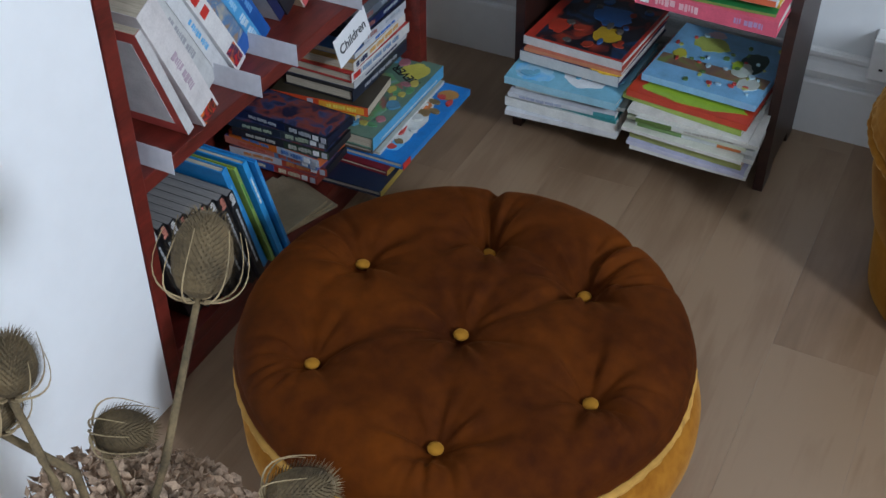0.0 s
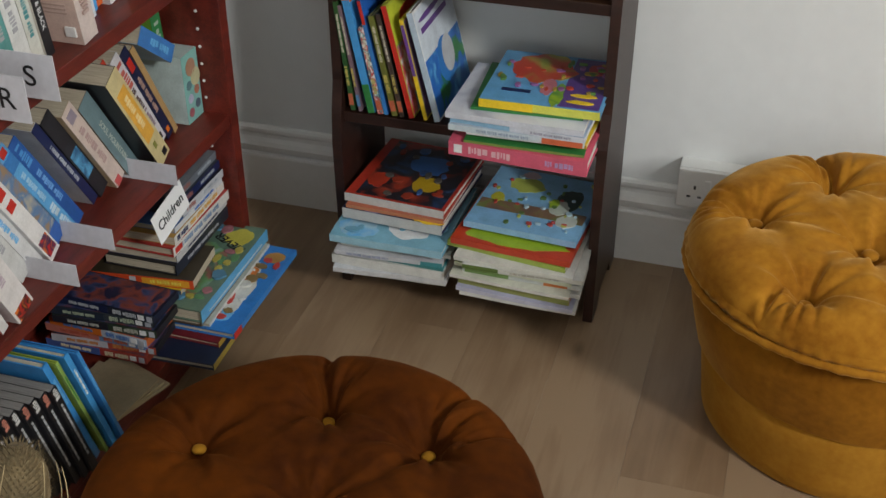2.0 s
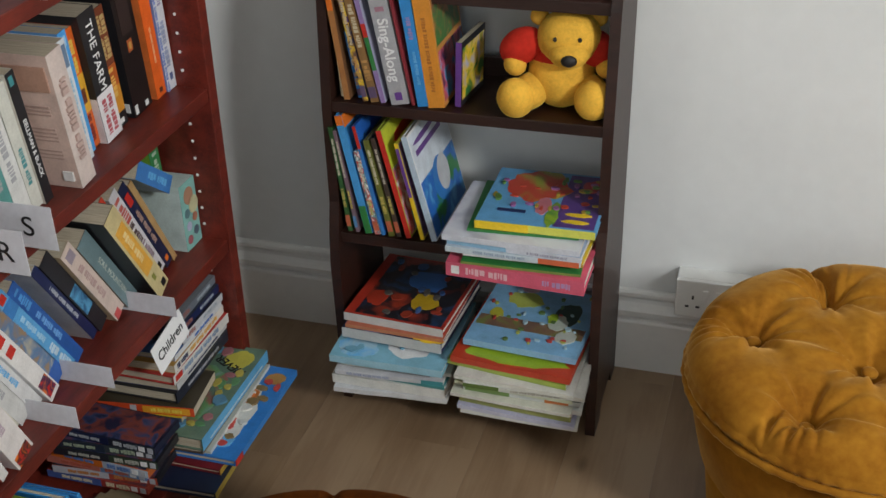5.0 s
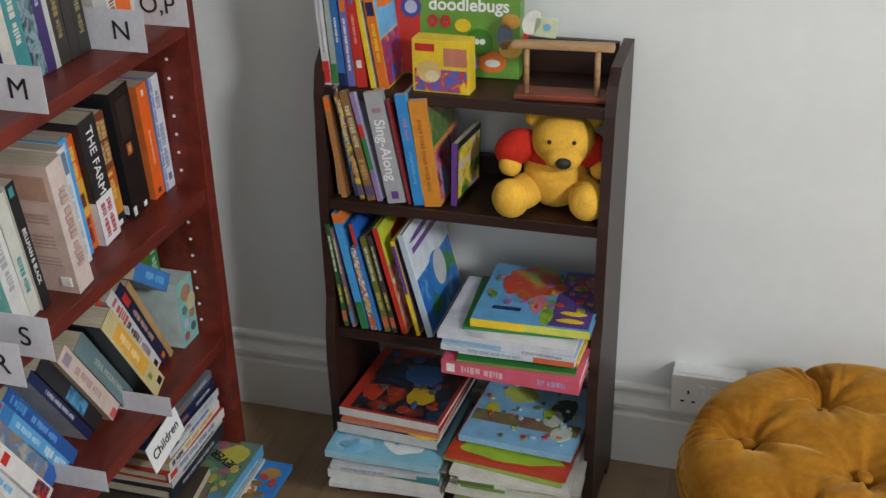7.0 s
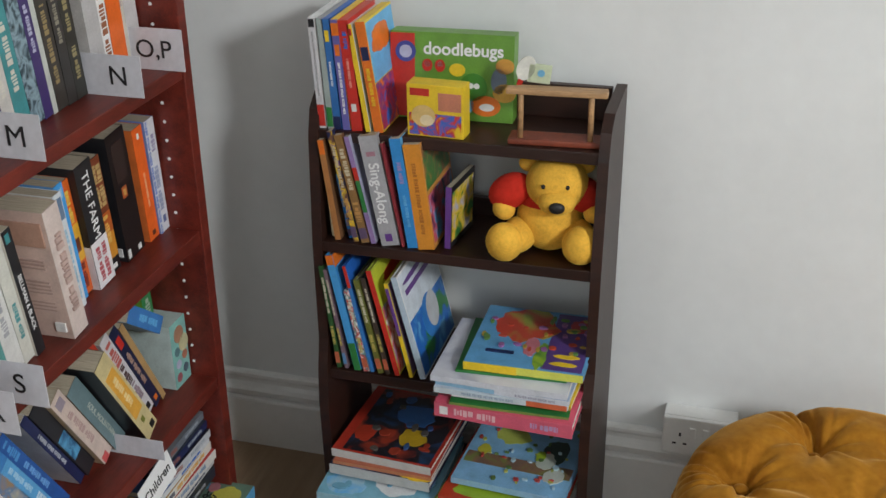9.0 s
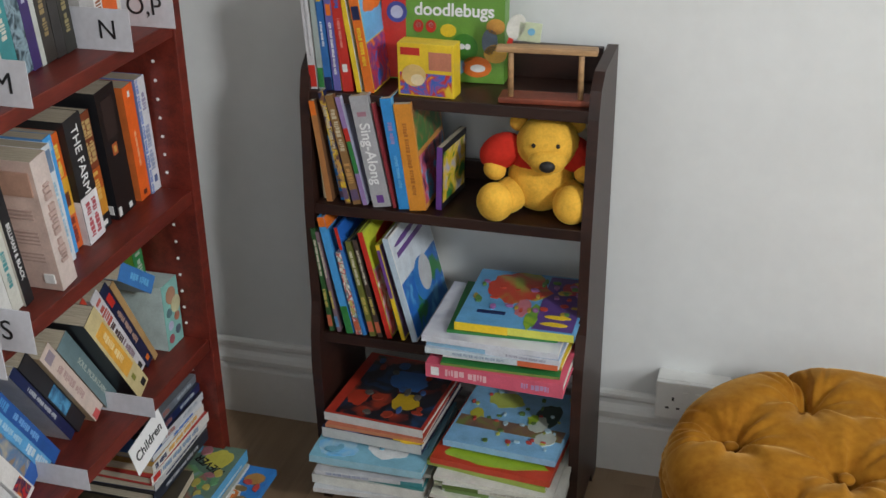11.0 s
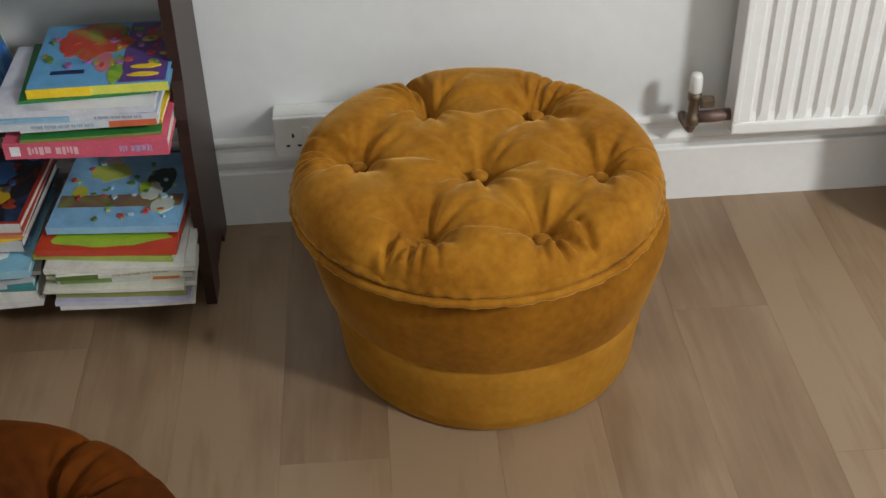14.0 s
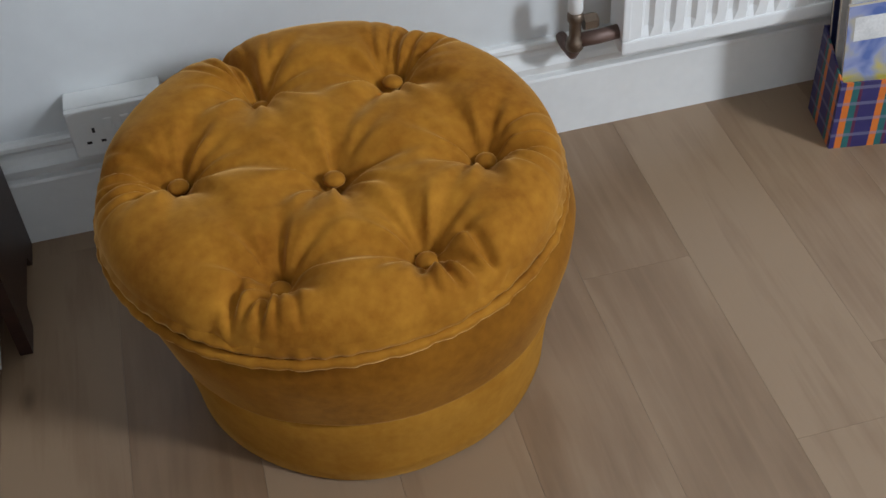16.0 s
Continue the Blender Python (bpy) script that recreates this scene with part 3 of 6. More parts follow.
# waterfall bookcase, top shelf
top_row = "DVD cases on the top shelf"
for x, t, lean, spine, cover, art, label in (
    (0.030, 0.014, -3, (0.62, 0.62, 0.64), WHITE, [("spine", 0, 1, 0.02, 0.22, RED), ("spine", 0.1, 0.9, 0.92, 0.99, BLACK), ("spine", 0.4, 0.6, 0.3, 0.88, GREY)], "white DVD case with a red spine foot"),
    (0.047, 0.011, -3, (0.36, 0.42, 0.40), GREY, [("spine", 0, 1, 0.02, 0.2, GREEN)], "slim grey-green DVD case"),
    (0.062, 0.014, -4, (0.03, 0.15, 0.42), BLUE, [("spine", 0.2, 0.8, 0.80, 0.90, YEL), ("spine", 0.3, 0.6, 0.4, 0.62, WHITE), ("spine", 0, 1, 0.0, 0.12, NAVY)], "blue DVD case with a yellow mark"),
    (0.080, 0.014, -4, (0.14, 0.13, 0.40), YEL, [("spine", 0.15, 0.85, 0.68, 0.78, ORG), ("spine", 0.3, 0.65, 0.15, 0.62, WHITE), ("spine", 0, 1, 0.86, 0.97, ORG)], "violet-blue DVD case with orange bands"),
    (0.101, 0.020, -5, RED, RED, [("spine", 0.3, 0.7, 0.75, 0.9, BLUE), ("spine", 0.25, 0.75, 0.18, 0.25, WHITE), ("spine", 0.35, 0.6, 0.4, 0.66, (0.75, 0.3, 0.25))], "red DVD case"),
    (0.124, 0.009, -8, YEL, WHITE, [("spine", 0.2, 0.8, 0.90, 0.96, RED)], "slim yellow children's book"),
    (0.146, 0.018, -8, ORG, YEL, [("spine", 0.1, 0.9, 0.66, 0.78, NAVY), ("spine", 0.3, 0.7, 0.25, 0.6, YEL), ("front", 0.02, 0.98, 0.45, 0.98, SKY), ("front", 0.12, 0.75, 0.68, 0.90, ORG), ("front", 0.02, 0.98, 0.02, 0.44, picture(ORG, PURP, RED, BLUE, scale=30))], "orange and yellow cartoon DVD case"),
):
    book(t * 0.88, 0.135, 0.19 if t > 0.01 else 0.185, cover, pose(0.010 + (x - 0.030) * 0.87, -0.192, S4 + 0.0005, 0, lean, 0), label, spine=spine, art=art, name="dvd_case", category="DVD case", group=top_row)


def carton(w, d, h, mat, m, name, label, panels=(), category="toy box"):
    ob = part(name, box(-w / 2, w / 2, 0, d, 0, h, 0.0012), mat_of(mat))
    ob.matrix_world = m
    tagged(ob, label, category)
    for x0, x1, z0, z1, c in panels:
        part("printed_panel", box(-w / 2 + x0 * w, -w / 2 + x1 * w, -0.0006, 0.0001, z0 * h, z1 * h), mat_of(c), ob)
    return ob


def disc(r, sx=1.0, sz=1.0, depth=0.0008, n=20):
    bm = bmesh.new()
    bmesh.ops.create_cone(bm, cap_ends=True, segments=n, radius1=r, radius2=r, depth=depth, matrix=pose(0, 0, 0, 90, 0, 0))
    bmesh.ops.scale(bm, vec=(sx, 1, sz), verts=bm.verts)
    return bm


game = carton(0.214, 0.042, 0.150, (0.13, 0.30, 0.04), pose(0.212, -0.104, S4 + 0.001, -5, 0, 3), "game_box", "green children's game box with cartoon bugs", [(0.0, 0.2, 0.02, 0.98, RED)])
lettering("doodlebugs", 0.030, pose(0.020, -0.0009, 0.122, 90, 0, 0), game, white_card, 0.0006)
for x, z, r, sx, sz, c in ((-0.080, 0.110, 0.018, 1, 1, (0.05, 0.06, 0.28)), (-0.080, 0.110, 0.011, 1, 1, LILAC), (-0.042, 0.088, 0.009, 1, 1.2, RED), (-0.020, 0.088, 0.009, 1, 1.2, RED), (-0.042, 0.090, 0.005, 1, 1, WHITE),
                           (-0.020, 0.090, 0.005, 1, 1, WHITE), (0.010, 0.082, 0.014, 1, 0.8, YEL), (0.038, 0.054, 0.024, 1, 1, (0.05, 0.22, 0.03)), (0.034, 0.056, 0.005, 1, 1, WHITE), (0.044, 0.056, 0.005, 1, 1, WHITE),
                           (0.060, 0.022, 0.020, 1.3, 0.9, ORG), (0.062, 0.020, 0.011, 1.2, 0.6, WHITE), (0.020, 0.022, 0.018, 1.1, 1, SKY), (0.082, 0.066, 0.017, 0.8, 1.3, (0.12, 0.17, 0.25)), (0.092, 0.092, 0.0145, 1.1, 0.9, (0.62, 0.30, 0.05)), (0.092, 0.046, 0.020, 1.0, 0.8, (0.60, 0.34, 0.05))):
    part("printed_bug", disc(r, sx, sz), mat_of(c), game, m=pose(x, -0.0010 - 0.0003 * (r < 0.012), z + 0.006))
puzzle = carton(0.098, 0.036, 0.090, YEL, pose(0.209, -0.190, S4 + 0.0005, 0, 0, -2), "puzzle_box", "small yellow puzzle box with a printed cartoon picture", [(0.04, 0.96, 0.03, 0.45, picture(RED, BLUE, RED, YEL, scale=40)), (0.56, 0.96, 0.52, 0.86, (0.55, 0.20, 0.12)), (0.06, 0.4, 0.78, 0.92, RED)])
part("printed_face", disc(0.019, 1.1, 1), ink(0.70, 0.48, 0.18), puzzle, m=pose(-0.020, -0.0010, 0.036))
part("printed_face", disc(0.012, 1.0, 0.8), ink(0.80, 0.66, 0.42), puzzle, m=pose(-0.014, -0.0014, 0.029))


def wooden_frame():
    root = thing("wooden_toy", pose(0.408, -0.165, S4 + 0.0005, 0, 0, 4), "small wooden toy frame with a red base and pale rails", "toy")
    pale = material("pale_beech", (0.46, 0.27, 0.13), 0.5, vary=0.2, stretch=(1, 8, 8))
    redw = material("red_stained_wood", (0.22, 0.045, 0.02), 0.5, vary=0.2)
    part("base", box(-0.078, 0.078, -0.022, 0.022, 0, 0.010, 0.003), redw, root, "red-stained base")
    for x in (-0.058, 0.056):
        part("post", lathe([(0.0048, 0.0), (0.0048, 0.072), (0.004, 0.074)], 14), pale, root, smooth=True, m=pose(x, -0.012, 0.010))
    part("top_rail", box(-0.082, 0.082, -0.020, 0.0, 0.0845, 0.0945, 0.003), pale, root)
    part("slat", box(-0.070, 0.080, 0.004, 0.018, 0.0845, 0.0905, 0.002), pale, root)
    return root


wooden_frame()
toy = part("toy_butterfly", disc(0.021, 0.7, 1.0, 0.004), ink(0.68, 0.68, 0.62), m=pose(0.352, -0.150, S4 + 0.118, 0, 22, 10))
tagged(toy, "small white and green wooden butterfly toy on the rail", "toy")
part("wing", box(0.004, 0.042, -0.002, 0.002, -0.022, 0.010, 0.0015), ink(0.52, 0.58, 0.40), toy, m=pose(0, 0, 0, 0, -15, 0))
part("blue_spot", disc(0.006, 1, 1, 0.006), ink(0.15, 0.4, 0.6), toy, m=pose(0.026, 0, 0.002))
part("foot", box(-0.004, 0.004, -0.004, 0.004, -0.030, -0.0205), ink(*RED), toy)

# waterfall bookcase, second shelf
mid_row = "children's books on the middle shelf"
for x, t, d, h, lean, cover, spine, art, label in (
    (0.027, 0.005, 0.15, 0.13, -3, CREAM, CREAM, (), "thin cream children's book"),
    (0.040, 0.010, 0.17, 0.185, -7, BROWN, (0.42, 0.18, 0.06), [("spine", 0, 1, 0.86, 1, ORG)], "brown and orange children's book"),
    (0.060, 0.007, 0.16, 0.12, -9, SKY, (0.02, 0.22, 0.62), (), "short bright blue booklet"),
    (0.074, 0.009, 0.17, 0.205, -11, NAVY, picture(NAVY, BROWN, YEL, PURP, scale=60), (), "dark patterned children's book"),
    (0.091, 0.014, 0.17, 0.200, -12, BROWN, (0.26, 0.14, 0.05), (), "tan picture book"),
    (0.106, 0.008, 0.19, 0.198, -12, LILAC, (0.30, 0.20, 0.42), [("spine", 0, 1, 0.3, 0.6, GREEN), ("spine", 0, 1, 0.6, 0.72, RED)], "lilac picture book with green and red patches"),
    (0.137, 0.032, 0.17, 0.202, -10, GREY, (0.40, 0.40, 0.42), [("spine", 0.3, 0.7, 0.04, 0.11, PURP), ("spine", 0.25, 0.75, 0.82, 0.86, (0.4, 0.2, 0.25))], "thick grey song book"),
    (0.160, 0.005, 0.17, 0.190, -10, (0.25, 0.03, 0.04), None, (), "thin dark red book"),
    (0.178, 0.019, 0.19, 0.200, -8, SKY, (0.03, 0.26, 0.62), [("spine", 0.35, 0.65, 0.2, 0.5, SKY), ("spine", 0.3, 0.7, 0.6, 0.8, (0.35, 0.25, 0.5))], "bright blue children's book"),
    (0.202, 0.029, 0.15, 0.192, -7, (0.70, 0.30, 0.07), (0.70, 0.27, 0.03), [("spine", 0.35, 0.6, 0.15, 0.85, (0.42, 0.14, 0.02)), ("front", 0.05, 0.95, 0.55, 0.97, picture(BROWN, GREEN, (0.4, 0.2, 0.06), scale=26)), ("front", 0.05, 0.95, 0.05, 0.5, picture(NAVY, PINK, SKY, scale=30))], "thick orange children's annual"),
    (0.236, 0.010, 0.11, 0.115, 2, BLACK, PURP, [("front", 0.05, 0.95, 0.1, 0.9, picture(LILAC, YEL, GREEN, scale=34))], "small purple and yellow picture book"),
):
    if not art and t > 0.006:
        art = [("spine", 0.2, 0.8, 0.50, 0.88, (0.60, 0.52, 0.36)), ("spine", 0, 1, 0.04, 0.14, (0.12, 0.08, 0.16)), ("spine", 0.15, 0.85, 0.2, 0.4, (0.55, 0.30, 0.10))]
    ob = book(t, d, h, cover, pose(x - 0.006, -0.212 if h > 0.14 else -0.20, S3 + 0.002, 0, lean, 0 if x < 0.23 else -6), label, spine=spine, art=art, group=mid_row)
    if t == 0.032:
        lettering("Sing-Along", 0.026, pose(0, -0.0012, 0.098, 90, 90, 0), ob, white_card, 0.0004)


def blob(bm, c, r, m=None, mi=0, u=20, v=12):
    made = bmesh.ops.create_uvsphere(bm, u_segments=u, v_segments=v, radius=1.0)["verts"]
    mat = Matrix.Translation(c) @ (m or Matrix()) @ Matrix.Diagonal((*r, 1))
    bmesh.ops.transform(bm, matrix=mat, verts=made)
    for f in {f for w in made for f in w.link_faces}:
        f.material_index, f.smooth = mi, True


def plush_bear():
    """One plain mesh: a seated soft toy bear."""
    bm = bmesh.new()
    blob(bm, (0, 0, 0.060), (0.056, 0.048, 0.062))
    blob(bm, (0, 0.002, 0.092), (0.052, 0.045, 0.040), mi=1)
    blob(bm, (0.012, -0.018, 0.128), (0.053, 0.047, 0.047))
    blob(bm, (0.014, -0.054, 0.110), (0.032, 0.025, 0.023))
    blob(bm, (0.015, -0.077, 0.108), (0.0135, 0.008, 0.010), mi=2, u=14, v=8)
    for s in (-1, 1):
        blob(bm, (0.010 + s * 0.048, 0.0, 0.156), (0.016, 0.010, 0.016), u=14, v=8)
        blob(bm, (s * 0.064 - 0.008, -0.058, 0.034), (0.032, 0.028, 0.034), pose(0, 0, 0, 0, 0, s * 14))
        blob(bm, (s * 0.050, -0.025, 0.034), (0.030, 0.045, 0.030), pose(0, 0, 0, 0, 0, -s * -20))
        blob(bm, (s * 0.060 - 0.006, -0.012, 0.108), (0.040, 0.028, 0.030), pose(0, 0, 0, 0, s * 30, 0), mi=1)
        blob(bm, (s * 0.076, -0.024, 0.080), (0.019, 0.019, 0.020), pose(0, 0, 0, 0, s * 40, 0), u=14, v=8)
        blob(bm, (0.011 + s * 0.020, -0.061, 0.138), (0.0035, 0.003, 0.004), mi=2, u=8, v=6)
    me = bpy.data.meshes.new("plush_bear")
    bm.to_mesh(me)
    bm.free()
    for mt in (material("yellow_plush", (0.80, 0.44, 0.06), 0.9, vary=0.14, scale=25, bump=0.25, bump_scale=320, sheen=0.5, spec=0.1), material("red_plush", (0.55, 0.03, 0.018), 0.9, vary=0.15, bump=0.2, bump_scale=300, sheen=0.3, spec=0.1), material("black_plush", (0.01, 0.009, 0.009), 0.6)):
        me.materials.append(mt)
    ob = new("plush_bear", me)
    ob.matrix_world = pose(0.397, -0.148, S3 + 0.0005, 0, 0, 8)
    return tagged(ob, "seated yellow plush bear in a red top", "soft toy")


plush_bear()

# waterfall bookcase, third shelf
low_row = "leaning picture books"
sea = picture((0.03, 0.15, 0.45), SKY, WHITE, GREEN, scale=20)
for x, t, d, h, lean, cover, spine, art, label in (
    (0.030, 0.008, 0.20, 0.205, -7, (0.03, 0.10, 0.03), None, (), "thin dark green book"),
    (0.044, 0.006, 0.20, 0.200, -9, (0.20, 0.13, 0.16), None, (), "thin mauve book"),
    (0.066, 0.013, 0.20, 0.232, -11, (0.05, 0.28, 0.62), (0.06, 0.32, 0.68), [("spine", 0, 1, 0.0, 0.24, GREEN), ("spine", 0, 1, 0.92, 1.0, ORG), ("front", 0.0, 1, 0.9, 1, ORG)], "tall blue picture book with an orange top"),
    (0.083, 0.010, 0.20, 0.165, -11, WHITE, picture(WHITE, RED, TEAL, WHITE, scale=90), (), "white spotted picture book"),
    (0.094, 0.006, 0.20, 0.215, -12, BLUE, (0.04, 0.20, 0.5), [("spine", 0, 1, 0.8, 1, RED)], "thin blue book with a red head"),
    (0.110, 0.010, 0.20, 0.190, -12, (0.16, 0.16, 0.04), (0.14, 0.15, 0.03), (), "olive green book"),
    (0.124, 0.008, 0.20, 0.195, -12, BLACK, (0.06, 0.04, 0.03), (), "thin dark brown book"),
    (0.142, 0.009, 0.20, 0.212, -13, (0.45, 0.52, 0.06), RED, [("front", 0.02, 0.98, 0.66, 0.98, (0.55, 0.60, 0.05)), ("front", 0.2, 0.85, 0.76, 0.88, RED), ("front", 0.02, 0.98, 0.02, 0.64, picture(WHITE, RED, SKY, scale=24))], "lime green and red storybook"),
    (0.168, 0.006, 0.20, 0.190, -13, (0.60, 0.50, 0.06), YEL, [("front", 0.02, 0.98, 0.02, 0.98, (0.12, 0.06, 0.16)), ("spine", 0, 1, 0.45, 0.95, PURP)], "thin yellow-edged purple book"),
    (0.190, 0.010, 0.20, 0.205, -14, WHITE, (0.45, 0.55, 0.65), [("front", 0.02, 0.98, 0.55, 0.98, (0.66, 0.72, 0.78)), ("front", 0.02, 0.98, 0.02, 0.55, picture(SKY, (0.02, 0.16, 0.5), BLUE, GREEN, scale=20)), ("front", 0.1, 0.7, 0.86, 0.91, PURP), ("front", 0.1, 0.8, 0.77, 0.82, PURP)], "white and blue picture book with a round face"),
):
    if not art:
        art = [("spine", 0.25, 0.75, 0.55, 0.90, (0.62, 0.58, 0.45)), ("spine", 0, 1, 0.05, 0.16, (0.50, 0.12, 0.06) if t > 0.007 else (0.10, 0.25, 0.45)), ("spine", 0.2, 0.8, 0.24, 0.42, (0.55, 0.45, 0.12))]
    ob = book(t, d, h, cover, pose(x, -0.232, S2 + 0.003, 0, lean, 0), label, spine=spine, art=art, hard=True, group=low_row)
    if t == 0.010 and h == 0.205:
        part("cover_face", disc(0.030, 1.0, 1.15, 0.001), ink(0.55, 0.56, 0.58), ob, m=pose(t / 2 + 0.0009, 0.115, 0.085, 0, 0, 90))
        part("cover_engine", disc(0.042, 1.0, 1.0, 0.0008), ink(0.03, 0.20, 0.55), ob, m=pose(t / 2 + 0.0006, 0.100, 0.080, 0, 0, 90))

top = pile(0.361, -0.230, S2 + 0.0005, 0, [
    (0.026, 0.205, 0.240, PINK, 0, 0, -1, "pink hardback annual with a pale printed spine", dict(spine=(0.62, 0.11, 0.17), hard=True, art=[("spine", 0.25, 0.75, 0.55, 0.86, (0.72, 0.45, 0.48)), ("spine", 0.2, 0.8, 0.90, 0.96, WHITE), ("spine", 0.3, 0.7, 0.1, 0.3, (0.45, 0.3, 0.5))])),
    (0.004, 0.20, 0.205, GREEN, 0.005, 0.008, 1, "thin green picture book", dict(spine=(0.18, 0.25, 0.06))),
    (0.006, 0.19, 0.215, YEL, 0.008, 0.022, -2, "thin yellow picture book", dict(spine=(0.55, 0.30, 0.04))),
    (0.005, 0.20, 0.200, WHITE, 0.003, 0.010, 3, "thin white picture book with an orange corner", dict(spine=WHITE, art=[("spine", 0.1, 0.9, 0.1, 0.35, ORG)])),
    (0.010, 0.205, 0.230, (0.50, 0.58, 0.66), -0.006, 0.012, -1, "pale blue picture book", dict(spine=(0.55, 0.62, 0.66), art=[("spine", 0, 1, 0.0, 0.30, (0.62, 0.14, 0.06)), ("spine", 0.25, 0.75, 0.4, 0.8, (0.30, 0.38, 0.48))])),
    (0.009, 0.205, 0.232, (0.36, 0.45, 0.60), -0.004, 0.008, -2, "pale watercolour picture book", dict(spine=(0.62, 0.64, 0.70), art=[("spine", 0, 1, 0.55, 1.0, (0.26, 0.46, 0.62)), ("spine", 0.2, 0.7, 0.1, 0.4, (0.36, 0.36, 0.44))])),
    (0.010, 0.205, 0.236, picture((0.40, 0.42, 0.52), (0.62, 0.64, 0.70), (0.50, 0.46, 0.55), scale=9), -0.008, 0.006, 1, "lavender watercolour picture book", dict(spine=(0.60, 0.62, 0.68), art=[("front", 0.15, 0.18, 0.3, 0.8, LILAC)])),
    (0.004, 0.185, 0.19, GREEN, -0.004, 0.030, 3, "thin dark green picture book", dict(spine=GREEN)),
], "pile of picture books", -0.26)
board = lying(0.014, 0.205, 0.205, (0.12, 0.36, 0.62), 0.384, -0.192, top, 1, "square board book with a castle and garden on its cover", spine=(0.62, 0.62, 0.10), hard=True, group="pile of picture books",
      art=[("front", 0.03, 0.97, 0.02, 0.36, (0.10, 0.05, 0.22)), ("front", 0.45, 0.97, 0.35, 0.85, picture((0.55, 0.05, 0.03), (0.50, 0.06, 0.03), (0.30, 0.32, 0.05), scale=14)), ("front", 0.02, 0.4, 0.34, 0.44, picture(LIME, GREEN, scale=20)),
           ("front", 0.22, 0.50, 0.44, 0.56, (0.55, 0.18, 0.22)), ("front", 0.10, 0.16, 0.08, 0.30, YEL), ("front", 0.22, 0.28, 0.08, 0.28, YEL), ("front", 0.68, 0.88, 0.06, 0.22, (0.45, 0.04, 0.05)), ("spine", 0, 1, 0.55, 1.0, YEL), ("front", 0.20, 0.24, 0.62, 0.86, NAVY)])

# waterfall bookcase, bottom shelf
pulp = (0.62, 0.62, 0.58)
zl = pile(0.128, -0.228, S1 + 0.0005, 0, [
    (0.006, 0.23, 0.215, pulp, 0, 0.0, 1, "white drawing pad with bent corners", dict()),
    (0.009, 0.23, 0.216, (0.58, 0.60, 0.62), -0.003, -0.002, 2, "white exercise pad with grey edges", dict(spine=(0.6, 0.6, 0.6))),
    (0.018, 0.23, 0.218, pulp, 0.002, -0.006, 0, "pad of white paper", dict(spine=(0.66, 0.66, 0.62))),
    (0.005, 0.23, 0.210, TEAL, 0.006, 0.000, -2, "thin teal magazine", dict(spine=(0.05, 0.22, 0.22))),
    (0.008, 0.22, 0.205, (0.6, 0.6, 0.62), 0.0, -0.004, 1, "white activity book", dict(spine=(0.55, 0.56, 0.58), art=[("spine", 0, 1, 0.0, 0.2, (0.05, 0.24, 0.26)), ("spine", 0.2, 0.8, 0.5, 0.9, (0.30, 0.34, 0.46))])),
    (0.007, 0.22, 0.208, (0.5, 0.5, 0.45), 0.003, 0.004, 3, "white paperback with bent corners", dict(spine=(0.6, 0.6, 0.56))),
    (0.007, 0.22, 0.205, (0.4, 0.45, 0.5), -0.002, 0.0, -1, "grey-blue activity book", dict(spine=(0.42, 0.46, 0.52))),
    (0.014, 0.23, 0.215, (0.20, 0.45, 0.58), -0.004, -0.004, -1, "light blue picture book with a white cloud", dict(hard=True, spine=(0.30, 0.52, 0.62), art=[("front", 0.12, 0.42, 0.20, 0.55, (0.74, 0.76, 0.77)), ("front", 0.20, 0.52, 0.30, 0.46, (0.74, 0.76, 0.77)), ("front", 0.03, 0.3, 0.62, 0.95, picture(SKY, (0.35, 0.55, 0.66), scale=30))])),
], "piled picture books on the bottom shelf", -0.255)
zl = pile(0.130, -0.190, zl + 0.006, 0, [
    (0.020, 0.235, 0.195, NAVY, 0.0, 0.0, -3, "thick dark annual with a yellow star", dict(hard=True, spine=(0.50, 0.50, 0.48), art=[("front", 0.0, 0.14, 0.0, 0.3, YEL), ("front", 0.0, 0.2, 0.5, 0.9, (0.2, 0.16, 0.3))])),
    (0.006, 0.225, 0.19, (0.45, 0.12, 0.06), 0.002, 0.004, -3, "thin red comic annual", dict(spine=(0.5, 0.2, 0.1))),
    (0.016, 0.225, 0.195, (0.42, 0.035, 0.02), 0.002, 0.006, -3, "red hardback with cartoon cars on its cover", dict(hard=True, spine=(0.55, 0.55, 0.53), art=[("front", 0.03, 0.97, 0.03, 0.9, picture((0.30, 0.04, 0.02), (0.015, 0.015, 0.02), (0.02, 0.02, 0.025), (0.02, 0.05, 0.12), scale=17, seed=2.0)), ("front", 0.22, 0.45, 0.20, 0.46, (0.50, 0.32, 0.02)), ("front", 0.5, 0.8, 0.25, 0.6, (0.04, 0.14, 0.40)), ("front", 0.18, 0.4, 0.70, 0.88, (0.4, 0.04, 0.02))])),
], "piled picture books on the bottom shelf")
cars = [o for o in bpy.data.objects if o.get("label", "").startswith("red hardback with cartoon")][0]
speckle(cars, 0.016, 0.225, 0.195, [(0.30, 0.04, 0.02), (0.04, 0.10, 0.26), (0.10, 0.09, 0.08)], 4, 6, size=0.012)
